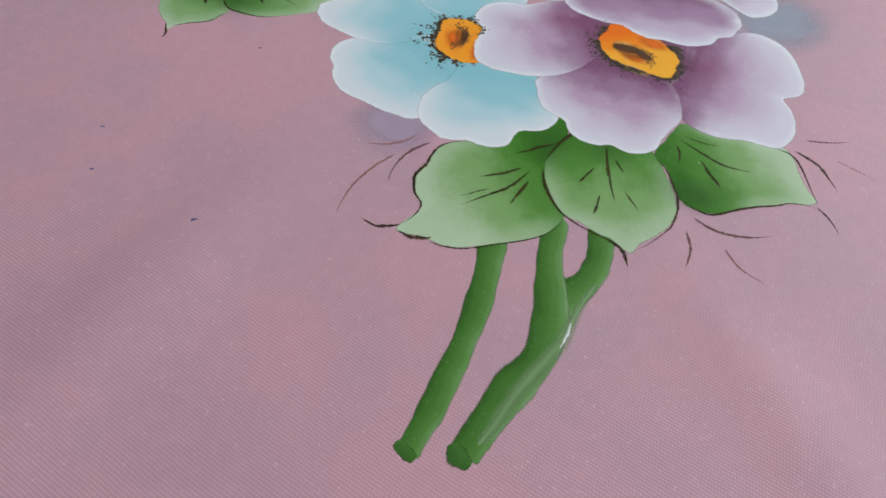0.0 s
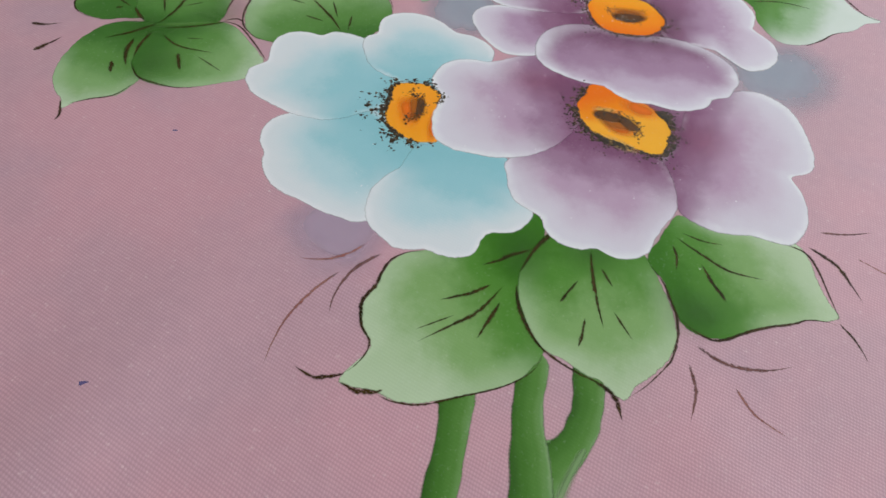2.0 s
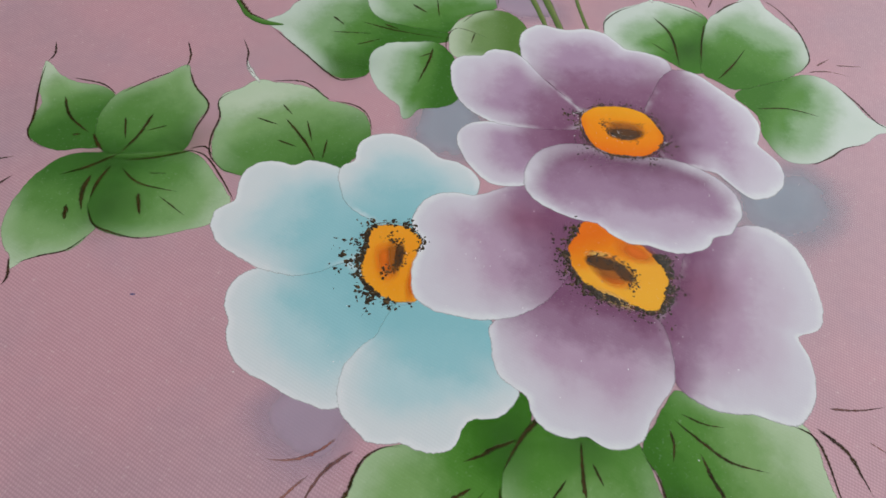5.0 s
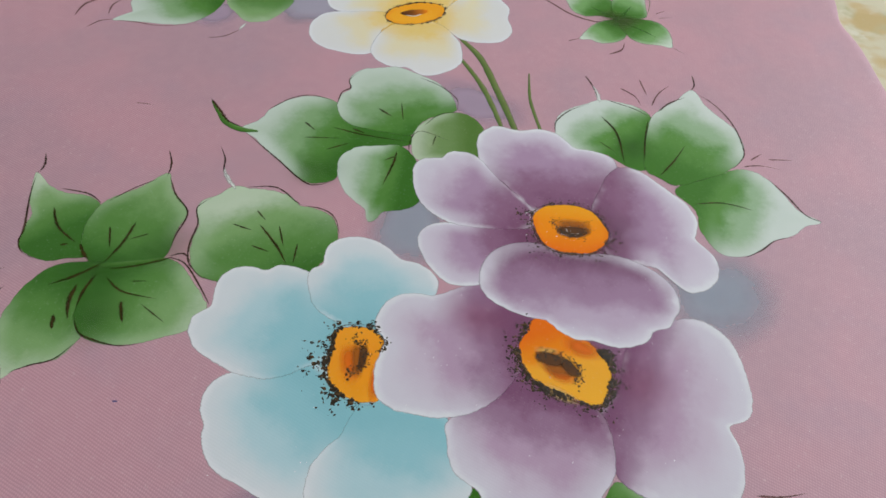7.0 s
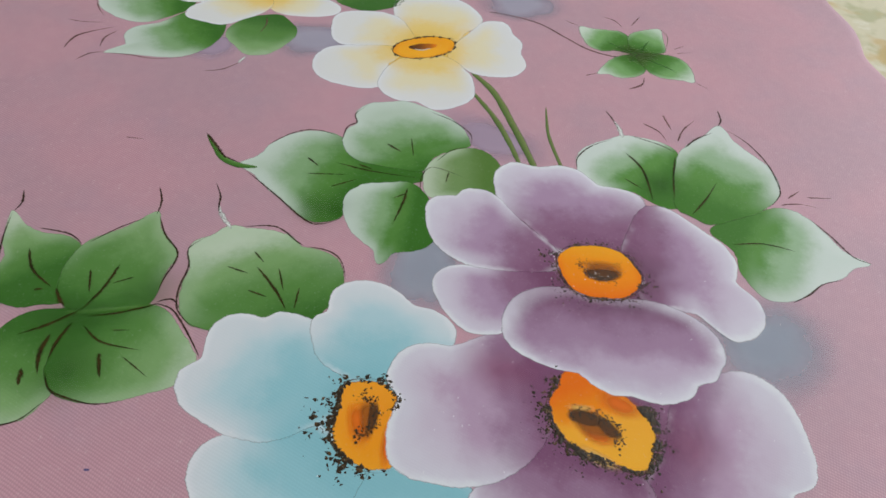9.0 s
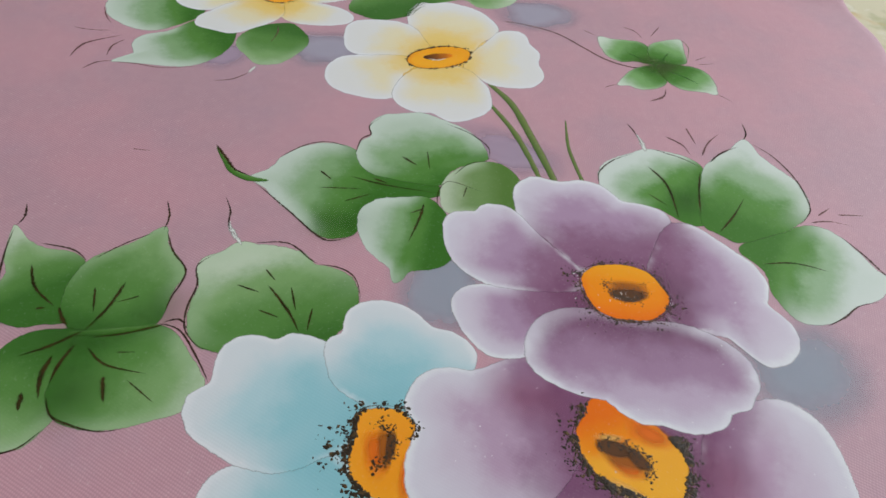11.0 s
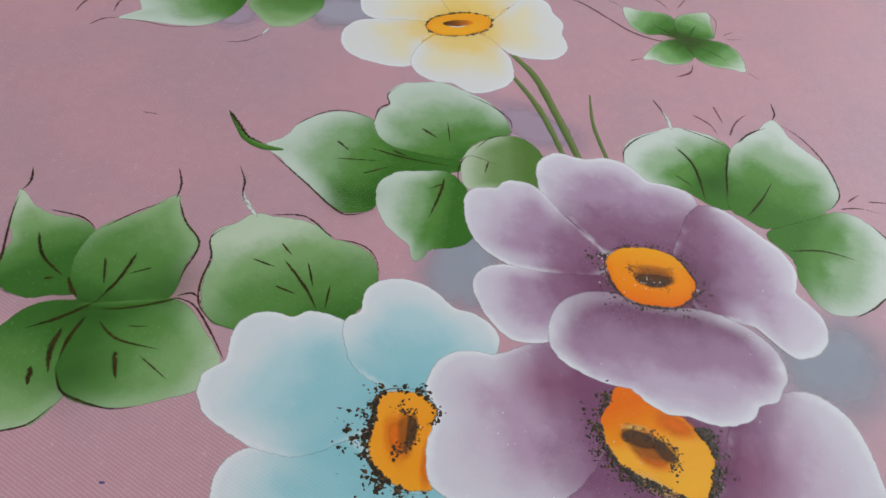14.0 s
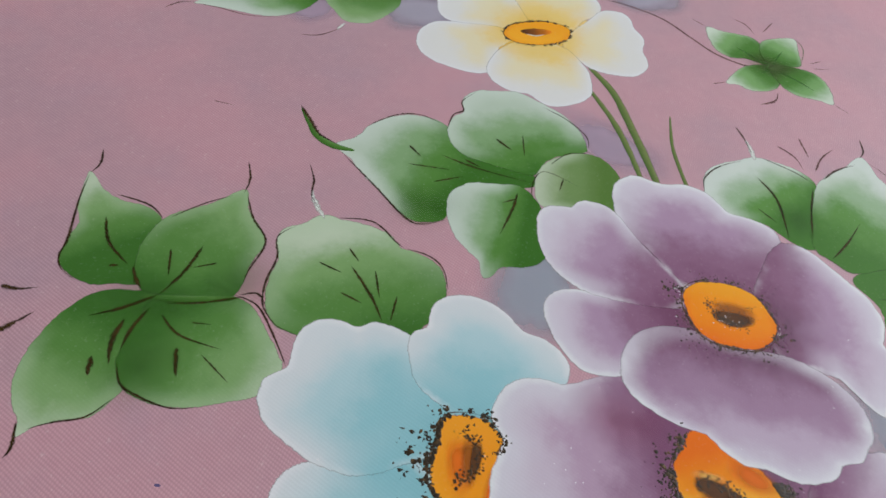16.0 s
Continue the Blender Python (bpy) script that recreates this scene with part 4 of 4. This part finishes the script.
blob("flower_base", high_flower, petal_mauve, (36.0, 40.0), (30.0, 21.0), -173, (99, 99, 100, 102, 103, 102, 99, 97, 97, 99, 100, 100, 100, 100, 100, 100, 101, 103, 105, 104, 100, 97, 96, 97, 100, 100, 100, 99, 100, 102, 102, 101), (41.4, 37.4), (140.8, 43.3))
blob("petal", high_flower, petal_mauve, (36.9, 64.3), (23.4, 18.7), 146, (113, 108, 103, 101, 98, 91, 85, 87, 93, 110, 109, 104, 105, 108, 107, 98, 89, 89, 95, 105, 119, 121, 103, 84, 88, 97, 99, 97, 91, 96, 112, 114), (39.3, 43.5), (34.5, 92.1))
blob("petal", high_flower, petal_mauve, (12.2, 28.2), (17.9, 11.9), -165, (90, 90, 91, 95, 103, 111, 113, 112, 104, 92, 85, 81, 83, 88, 97, 109, 123, 124, 120, 106, 87, 77, 75, 78, 84, 96, 113, 120, 117, 109, 100, 93), (26.8, 32.7), (-6.4, 23.4))
blob("petal", high_flower, petal_mauve, (10.7, 51.6), (20.5, 14.4), 143, (103, 101, 98, 97, 99, 101, 104, 105, 103, 100, 94, 91, 90, 92, 96, 105, 115, 121, 119, 103, 91, 84, 82, 84, 90, 104, 116, 115, 109, 94, 96, 102), (31.0, 40.9), (-6.1, 61.5))
blob("petal", high_flower, petal_mauve, (68.2, 40.7), (24.1, 17.1), 112, (104, 97, 92, 91, 93, 98, 103, 105, 109, 114, 107, 89, 82, 78, 91, 110, 115, 116, 116, 113, 103, 77, 82, 93, 99, 101, 98, 98, 103, 110, 112, 111), (48.5, 33.9), (88.6, 32.2))
blob("petal", high_flower, petal_mauve_low, (42.5, 14.3), (27.7, 17.2), 168, (108, 109, 110, 107, 100, 92, 82, 91, 100, 98, 108, 108, 104, 95, 102, 102, 105, 107, 109, 109, 108, 105, 100, 91, 84, 82, 89, 101, 107, 109, 109, 108), (44.0, 25.5), (43.0, -5.5))
haze("colour_wash", high_flower, heart_mauve, (48.0, 35.0), (25, 17), 0)
high_centre = blob("flower_centre", high_flower, centre_orange, (42.3, 38.0), (11.8, 10.4), 165, (103, 99, 97, 98, 100, 103, 103, 102, 98, 95, 97, 99, 101, 100, 101, 103, 104, 104, 101, 98, 100, 102, 102, 100, 98, 96, 96, 97, 101, 103, 104, 105), (42.9, 47.2), (41.5, 27.9))
haze("centre_hollow", high_flower, hollow_rust, (43.2, 38.3), (7.2, 4.4), -4)
haze("centre_hollow", high_flower, hollow_brown, (43.0, 36.6), (6.6, 2.6), -2)
rim_wash(high_flower, high_centre, (90, 380), 0.8, 0.4)
rim_dabs(high_flower, high_centre, 130, 0.2, 9.0, 19, (180, 400), (0.2, 0.45))
rim_dabs(high_flower, high_centre, 371, 0.3, 2.6, 9, (0, 360), (0.14, 0.36))
rim_dabs(high_flower, high_centre, 247, 0.3, 6.0, 10, (0, 360), (0.15, 0.36))
arc_dabs(high_flower, ((26.4, 44.0), (27.9, 42.7), (29.8, 44.9), (28.7, 39.2)), 0.7, 30, 11, (0.26, 0.49))
arc_dabs(high_flower, ((52.9, 32.4), (56.1, 34.6)), 0.6, 14, 12, (0.22, 0.49))
arc_dabs(high_flower, ((37.5, 40.6), (38.6, 37.4), (41.2, 35.4), (44.8, 35.2), (48.7, 37.8)), 0.7, 170, 13, (0.12, 0.34))
arc_dabs(high_flower, ((38.2, 41.8), (41.5, 39.2), (44.5, 38.4), (48.2, 40.6)), 0.8, 60, 17, (0.10, 0.26))
glitter(high_flower, (42.0, 35.9), 1.8, 14, 31)
glitter(high_flower, (28.9, 43.6), 1.1, 10, 32)
glitter(high_flower, (55.2, 34.6), 0.9, 8, 33)
glitter(low_flower, (5.8, -9.6), 12, 16, 21)
glitter(low_flower, (40.5, -28.7), 12, 14, 22)
glitter(low_flower, (71.2, -14.4), 12, 10, 23)
glitter(high_flower, (58.2, 23.1), 16, 16, 24)
glitter(blue_flower, (-24.4, -40.7), 16, 12, 25)
glitter(high_flower, (40.5, 36.4), 4, 8, 26)
# Brown outlines, veins and whiskers
line("brush_line", side_leaves, white_line, ((-62.5, 48.7), (-64.6, 51.5), (-67.0, 55.5), (-67.9, 58.5)), 1.7)
line("brush_line", right_leaves, white_line, ((61.0, 100.5), (60.6, 105.1), (59.6, 110.4)), 1.87)
line("brush_line", far_leaves, white_line, ((-74.4, 138.0), (-75.6, 135.4), (-76.3, 133.2)), 1.53)
stroke("leaf_tail", middle_leaves, stem_green, ((-78.3, 90.8), (-74.9, 84.9), (-71.1, 79.5), (-65.8, 76.6), (-59.8, 76.0)), (0.5, 1.3, 2.2, 2.6, 0.9))
line("brush_line", cloth, umber_red, ((-29.2, -56.5), (-32.4, -59.2), (-36.4, -61.1), (-40.6, -61.6), (-43.0, -61.4)), 0.77)
line("brush_line", cloth, umber_soft, ((-25.4, -58.9), (-29.7, -62.1), (-32.8, -66.2), (-34.7, -71.2), (-35.1, -75.2)), 0.85)
line("brush_line", cloth, umber_red, ((-34.0, -64.3), (-38.9, -69.5), (-43.3, -76.3), (-45.5, -82.9), (-46.3, -87.5)), 0.77)
line("brush_line", low_leaves, umber, ((-15.4, -57.7), (-19.7, -58.1), (-23.2, -60.4), (-24.9, -63.9), (-26.2, -67.8), (-28.3, -70.9), (-28.6, -74.6), (-27.9, -78.1), (-26.3, -80.8), (-26.7, -83.9), (-29.0, -87.2), (-31.3, -88.9)), 0.94)
line("brush_line", low_leaves, umber, ((-30.4, -88.7), (-33.4, -89.5), (-36.5, -89.7), (-40.5, -87.5)), 1.19)
line("brush_line", low_leaves, umber, ((-31.1, -90.5), (-28.2, -92.1), (-24.5, -92.3), (-22.7, -91.7)), 1.44)
line("brush_line", low_leaves, umber, ((-23.9, -92.7), (-20.8, -94.0), (-15.3, -94.4), (-8.5, -92.5), (0.3, -89.8), (6.2, -86.4), (9.3, -82.1)), 0.59)
line("brush_line", low_leaves, umber, ((13.0, -50.3), (11.8, -51.6), (8.5, -55.7), (4.8, -62.4)), 1.36)
line("brush_line", low_leaves, umber, ((8.5, -55.1), (3.3, -57.2), (1.1, -58.6), (-3.3, -60.4)), 1.19)
line("brush_line", low_leaves, umber, ((-1.3, -65.5), (-5.6, -68.0), (-12.4, -70.2)), 1.19)
line("brush_line", low_leaves, umber, ((1.4, -65.8), (-4.3, -72.8), (-9.1, -75.9), (-16.9, -80.8)), 0.94)
line("brush_line", low_leaves, umber, ((0.6, -69.9), (-1.7, -74.2), (-4.5, -79.3)), 1.02)
line("brush_line", low_leaves, umber, ((-9.1, -73.8), (-17.0, -77.7)), 0.42)
line("brush_line", low_leaves, umber, ((4.4, -64.8), (4.4, -69.5), (5.8, -74.6), (8.1, -79.5), (9.4, -80.6)), 1.19)
line("brush_line", low_leaves, umber, ((6.4, -76.7), (9.4, -81.1), (14.3, -84.8), (18.5, -87.1), (20.7, -87.7)), 0.68)
line("brush_line", low_leaves, umber, ((18.5, -87.0), (22.0, -89.6), (23.2, -92.7), (23.6, -95.7)), 1.36)
line("brush_line", low_leaves, umber, ((33.7, -55.7), (37.0, -61.7), (38.1, -67.2), (38.7, -71.0), (38.0, -76.1), (36.0, -81.1), (34.1, -83.6), (29.4, -88.0), (25.0, -91.0)), 0.77)
line("brush_line", low_leaves, umber, ((21.8, -54.6), (21.5, -60.8), (21.8, -69.4), (22.4, -75.3)), 1.02)
line("brush_line", low_leaves, umber, ((18.1, -63.0), (14.7, -67.5), (13.5, -69.1)), 0.77)
line("brush_line", low_leaves, umber, ((23.7, -59.5), (25.6, -64.2)), 0.77)
line("brush_line", low_leaves, umber, ((18.7, -72.6), (17.4, -77.7), (16.5, -79.8)), 0.85)
line("brush_line", low_leaves, umber, ((25.1, -70.8), (26.7, -74.4), (28.2, -77.6)), 0.59)
line("brush_line", low_leaves, umber, ((42.4, -49.0), (47.5, -53.7), (53.2, -58.1), (61.5, -60.1)), 0.85)
line("brush_line", low_leaves, umber, ((41.2, -51.4), (41.6, -54.8), (40.8, -58.7)), 0.85)
line("brush_line", low_leaves, umber, ((46.9, -56.3), (48.4, -61.2), (50.0, -65.1), (50.4, -66.6)), 1.1)
line("brush_line", low_leaves, umber, ((44.2, -47.7), (49.1, -49.9), (53.5, -50.5)), 0.51)
line("brush_line", low_leaves, umber, ((39.1, -71.0), (42.1, -74.5), (46.5, -76.5), (53.3, -74.1), (58.7, -72.4), (63.9, -71.4), (67.9, -70.1), (72.1, -70.4), (74.8, -71.5)), 0.85)
line("brush_line", low_leaves, umber, ((68.5, -49.4), (72.5, -51.4), (74.1, -55.8), (74.6, -63.2), (75.0, -70.2)), 0.77)
line("brush_line", cloth, umber, ((74.5, -70.5), (76.8, -75.0), (77.8, -80.0)), 0.68)
line("brush_line", cloth, umber, ((73.8, -49.6), (78.9, -54.5), (80.6, -59.6), (81.9, -64.8)), 1.19)
line("brush_line", cloth, umber_soft, ((78.0, -45.0), (84.7, -45.1), (91.5, -44.0)), 0.68)
line("brush_line", cloth, umber_red, ((84.7, -52.3), (89.8, -56.1), (93.8, -59.2)), 0.51)
line("brush_line", cloth, umber_soft, ((41.7, -78.1), (45.9, -81.4), (50.9, -82.9), (56.3, -82.9), (61.4, -81.7)), 1.1)
line("brush_line", cloth, umber_soft, ((39.2, -82.4), (39.4, -88.3), (38.2, -92.2), (36.9, -95.3)), 0.85)
line("brush_line", cloth, umber_red, ((47.8, -87.4), (50.4, -93.1), (55.9, -97.5)), 0.77)
line("brush_line", side_leaves, umber, ((-124.8, 61.4), (-123.3, 55.9), (-124.3, 52.0)), 0.77)
line("brush_line", side_leaves, umber, ((-86.9, 65.2), (-84.7, 59.0), (-84.7, 53.2)), 0.77)
line("brush_line", side_leaves, umber, ((-84.1, 53.7), (-80.2, 45.4), (-75.1, 38.2), (-76.7, 28.8), (-76.9, 24.9)), 0.77)
line("brush_line", side_leaves, umber, ((-70.9, 68.3), (-68.3, 62.1), (-67.6, 56.4), (-64.0, 50.8)), 0.68)
line("brush_line", side_leaves, umber, ((-68.4, 45.4), (-72.6, 40.6), (-71.2, 34.0), (-71.9, 25.9), (-70.8, 19.5), (-66.6, 14.7), (-61.4, 13.1)), 0.68)
line("brush_line", side_leaves, umber, ((-76.6, 21.3), (-72.9, 22.4), (-70.2, 19.6)), 0.68)
line("brush_line", side_leaves, umber, ((-77.8, 21.1), (-72.1, 19.2), (-67.2, 13.1), (-62.9, 6.4), (-61.8, 4.4)), 0.68)
line("brush_line", side_leaves, umber, ((-115.4, 46.2), (-106.1, 44.3), (-101.1, 40.3)), 0.68)
line("brush_line", side_leaves, umber, ((-124.3, 52.0), (-123.2, 42.9), (-120.4, 30.1), (-120.1, 24.8), (-117.9, 21.0), (-112.4, 17.9)), 0.77)
line("brush_line", side_leaves, umber, ((-59.8, 49.7), (-50.3, 50.3), (-43.6, 44.8), (-41.1, 43.0)), 0.68)
line("brush_line", side_leaves, umber, ((-102.9, 24.9), (-100.7, 21.1), (-98.8, 19.3)), 1.27)
line("brush_line", side_leaves, umber, ((-109.9, -16.3), (-108.3, -21.4), (-108.8, -24.0)), 0.85)
line("brush_line", side_leaves, umber, ((-94.0, -8.6), (-97.6, -13.4), (-103.4, -15.6), (-107.8, -18.0)), 0.59)
line("brush_line", side_leaves, umber, ((-96.5, -0.3), (-93.9, -5.3), (-88.5, -7.7), (-82.3, -8.9), (-76.9, -7.9)), 0.68)
line("brush_line", side_leaves, umber, ((-100.0, 41.1), (-93.5, 47.5), (-86.9, 52.1)), 0.51)
line("brush_line", side_leaves, umber, ((-41.1, 43.0), (-34.4, 41.6), (-30.4, 37.8), (-28.6, 31.0)), 0.59)
line("brush_line", cloth, umber, ((-128.4, 14.2), (-124.5, 13.9), (-120.1, 15.2)), 1.36)
line("brush_line", cloth, umber, ((-123.5, 2.2), (-121.3, 4.9), (-118.1, 8.9)), 1.61)
line("brush_line", side_leaves, umber, ((-114.8, 38.6), (-110.9, 30.8), (-103.9, 24.9)), 1.1)
line("brush_line", side_leaves, umber, ((-108.2, 24.0), (-106.1, 24.5)), 0.85)
line("brush_line", side_leaves, umber, ((-89.2, 34.1), (-91.0, 25.6), (-94.4, 17.6)), 1.19)
line("brush_line", side_leaves, umber, ((-96.3, 31.7), (-94.1, 23.6)), 0.85)
line("brush_line", side_leaves, umber, ((-84.4, 29.4), (-89.5, 27.0)), 0.51)
line("brush_line", side_leaves, umber, ((-94.5, 17.9), (-100.5, 13.2), (-107.1, 9.6)), 1.02)
line("brush_line", side_leaves, umber, ((-95.0, 14.1), (-96.8, 7.9), (-97.0, 2.6)), 1.19)
line("brush_line", side_leaves, umber, ((-92.0, 13.1), (-86.4, 8.4), (-76.0, 6.2)), 0.77)
line("brush_line", side_leaves, umber, ((-85.8, 5.2), (-84.8, 1.6), (-83.5, -1.9)), 1.36)
line("brush_line", side_leaves, umber, ((-99.1, 10.5), (-99.5, 4.6), (-97.9, -1.5)), 1.53)
line("brush_line", side_leaves, umber, ((-102.1, 0.3), (-101.0, -4.6)), 1.44)
line("brush_line", side_leaves, umber, ((-80.3, 4.4), (-76.4, 1.5), (-72.6, -1.4)), 0.51)
line("brush_line", side_leaves, umber, ((-75.5, 21.0), (-84.7, 17.5), (-92.5, 15.9)), 0.77)
line("brush_line", side_leaves, umber, ((-84.9, 12.0), (-80.4, 12.2)), 0.42)
line("brush_line", side_leaves, umber, ((-53.2, 34.9), (-46.9, 26.8), (-43.0, 19.7)), 1.02)
line("brush_line", side_leaves, umber, ((-54.6, 40.3), (-51.4, 36.4)), 0.68)
line("brush_line", side_leaves, umber, ((-61.1, 34.5), (-54.7, 32.2)), 0.68)
line("brush_line", side_leaves, umber, ((-47.1, 34.6), (-44.7, 26.3)), 0.68)
line("brush_line", side_leaves, umber, ((-40.7, 27.8), (-41.2, 20.4)), 0.77)
line("brush_line", side_leaves, umber, ((-54.2, 26.4), (-48.5, 24.2)), 0.68)
line("brush_line", middle_leaves, umber, ((-79.0, 92.3), (-74.5, 85.9), (-70.7, 80.6), (-64.9, 77.5)), 1.36)
line("brush_line", middle_leaves, umber, ((-45.0, 81.9), (-40.9, 77.7)), 0.85)
line("brush_line", middle_leaves, umber, ((-44.6, 74.1), (-31.8, 74.3)), 0.51)
line("brush_line", middle_leaves, umber, ((-20.1, 90.7), (-15.1, 86.7)), 1.1)
line("brush_line", middle_leaves, umber, ((-12.1, 94.4), (-11.2, 84.8)), 0.51)
line("brush_line", middle_leaves, umber, ((-36.5, 68.4), (-28.2, 72.5)), 0.59)
line("brush_line", middle_leaves, umber, ((-35.8, 79.9), (-23.8, 76.4), (-8.3, 74.0)), 0.68)
line("brush_line", middle_leaves, umber, ((-12.8, 69.3), (-14.0, 62.6), (-17.1, 52.4)), 1.1)
line("brush_line", middle_leaves, umber, ((-12.9, 66.8), (-16.9, 64.5)), 0.68)
line("brush_line", middle_leaves, umber, ((-58.2, 87.4), (-50.7, 94.3), (-43.5, 96.2), (-35.8, 93.3)), 0.68)
line("brush_line", middle_leaves, umber, ((-34.9, 90.4), (-33.7, 98.5), (-30.7, 101.5), (-31.4, 106.1), (-26.9, 112.4)), 0.68)
line("brush_line", middle_leaves, umber, ((-63.9, 75.2), (-52.4, 63.8), (-42.2, 53.4), (-37.2, 52.2), (-31.5, 54.9)), 0.68)
line("brush_line", middle_leaves, umber, ((-28.7, 79.6), (-23.8, 77.3)), 0.85)
line("brush_line", middle_leaves, umber, ((-8.6, 67.1), (-8.6, 74.0), (-5.0, 79.7), (5.6, 75.1)), 0.51)
line("brush_line", middle_leaves, umber, ((0.3, 77.9), (-1.0, 72.5)), 0.59)
line("brush_line", middle_leaves, umber, ((-6.1, 109.6), (1.7, 105.0), (7.7, 98.2), (7.9, 91.8)), 0.59)
line("brush_line", middle_leaves, umber, ((-3.8, 82.6), (1.3, 88.7), (7.6, 90.6)), 0.51)
line("brush_line", right_leaves, umber, ((60.1, 92.7), (64.5, 83.5), (64.7, 67.5)), 1.1)
line("brush_line", right_leaves, umber, ((75.9, 63.3), (82.2, 70.5), (88.7, 79.9)), 0.85)
line("brush_line", right_leaves, umber, ((57.3, 79.2), (62.4, 74.2)), 0.51)
line("brush_line", right_leaves, umber, ((42.4, 82.6), (43.3, 88.4), (48.8, 94.8), (57.5, 99.6)), 0.59)
line("brush_line", right_leaves, umber, ((63.4, 102.2), (73.0, 97.9), (78.7, 93.3)), 0.59)
line("brush_line", right_leaves, umber, ((81.9, 96.6), (87.5, 102.3), (94.8, 106.5)), 0.85)
line("brush_line", right_leaves, umber, ((98.6, 109.7), (105.1, 102.4), (109.2, 91.0), (109.3, 77.8), (106.2, 72.2), (102.3, 68.2)), 0.68)
line("brush_line", right_leaves, umber, ((77.5, 92.2), (74.1, 80.5), (72.0, 69.7)), 0.85)
line("brush_line", right_leaves, umber, ((57.3, 116.2), (59.4, 110.4), (60.6, 103.0)), 0.77)
line("brush_line", right_leaves, umber, ((100.1, 120.4), (99.7, 114.2), (97.3, 110.2)), 0.77)
line("brush_line", cloth, umber_soft, ((69.7, 109.8), (74.8, 105.3), (76.4, 99.2)), 0.85)
line("brush_line", cloth, umber_soft, ((78.4, 115.5), (79.7, 105.8)), 0.94)
line("brush_line", cloth, umber_soft, ((80.2, 99.9), (84.1, 107.3), (89.9, 113.3)), 0.85)
line("brush_line", cloth, umber_soft, ((110.4, 73.4), (115.8, 77.4)), 0.77)
line("brush_line", cloth, umber_soft, ((117.0, 74.3), (126.0, 74.6)), 0.68)
line("brush_line", cloth, umber_soft, ((106.7, 70.0), (113.2, 71.0), (120.1, 69.4)), 0.68)
line("brush_line", cloth, umber_soft, ((-103.5, 87.8), (-96.9, 87.2)), 0.51)
line("brush_line", right_leaves, umber, ((85.1, 51.1), (95.3, 52.1), (104.7, 49.4)), 0.77)
line("brush_line", right_leaves, umber, ((114.0, 64.7), (118.3, 56.8), (122.1, 48.3), (127.1, 45.7)), 0.77)
line("brush_line", right_leaves, umber, ((95.9, 29.1), (102.4, 32.6), (108.1, 36.8), (115.1, 38.8)), 0.68)
line("brush_line", sprig, umber_soft, ((51.2, 179.6), (56.0, 175.9)), 0.51)
line("brush_line", sprig, umber_soft, ((68.3, 184.4), (72.7, 181.8), (75.2, 175.8)), 0.77)
line("brush_line", sprig, umber_soft, ((84.5, 186.5), (78.8, 177.8)), 0.77)
line("brush_line", sprig, umber_soft, ((93.4, 161.1), (98.7, 164.6)), 0.42)
line("brush_line", sprig, umber_soft, ((93.9, 158.3), (100.9, 159.7)), 0.42)
line("brush_line", sprig, umber_soft, ((53.3, 138.2), (58.4, 140.6)), 0.59)
line("brush_line", sprig, umber_soft, ((68.6, 130.6), (74.5, 134.1), (76.7, 139.4)), 1.02)
line("brush_line", sprig, umber_soft, ((96.5, 137.7), (100.5, 133.9)), 0.42)
line("brush_line", sprig, leaf_dark, ((73.4, 149.6), (77.2, 157.0), (80.9, 163.1)), 0.42)
line("brush_line", sprig, leaf_dark, ((91.3, 176.9), (93.0, 170.4), (89.2, 158.4)), 0.42)
line("brush_line", far_leaves, umber_soft, ((-144.8, 155.8), (-138.7, 154.6), (-130.4, 155.1)), 0.59)
line("brush_line", far_leaves, umber_soft, ((-139.1, 135.6), (-136.9, 145.1), (-125.5, 152.9)), 0.94)
line("brush_line", far_leaves, umber_soft, ((-127.2, 138.3), (-127.2, 144.9), (-123.9, 150.0)), 0.85)
line("brush_line", far_leaves, umber_soft, ((-132.8, 128.8), (-129.1, 133.7), (-124.2, 135.3)), 0.77)
line("brush_line", far_leaves, umber_soft, ((-87.3, 127.3), (-80.9, 129.0), (-75.0, 134.9)), 0.68)
line("brush_line", far_leaves, umber_soft, ((-71.4, 167.7), (-70.5, 161.9), (-72.2, 154.5)), 0.68)
line("brush_line", far_leaves, umber_soft, ((-138.8, 172.4), (-135.7, 165.2), (-131.9, 159.8)), 0.51)
line("brush_line", far_leaves, umber_soft, ((-124.7, 134.8), (-115.9, 134.5), (-106.1, 133.1), (-93.2, 135.9)), 0.51)
# Ink specks on the cloth
ink_speck((-77.9, -94.5), 0.9)
ink_speck((-111.2, -64.3), 0.5)
ink_speck((-108.2, -79.8), 0.5)
ink_speck((-79.1, -24.7), 0.5)
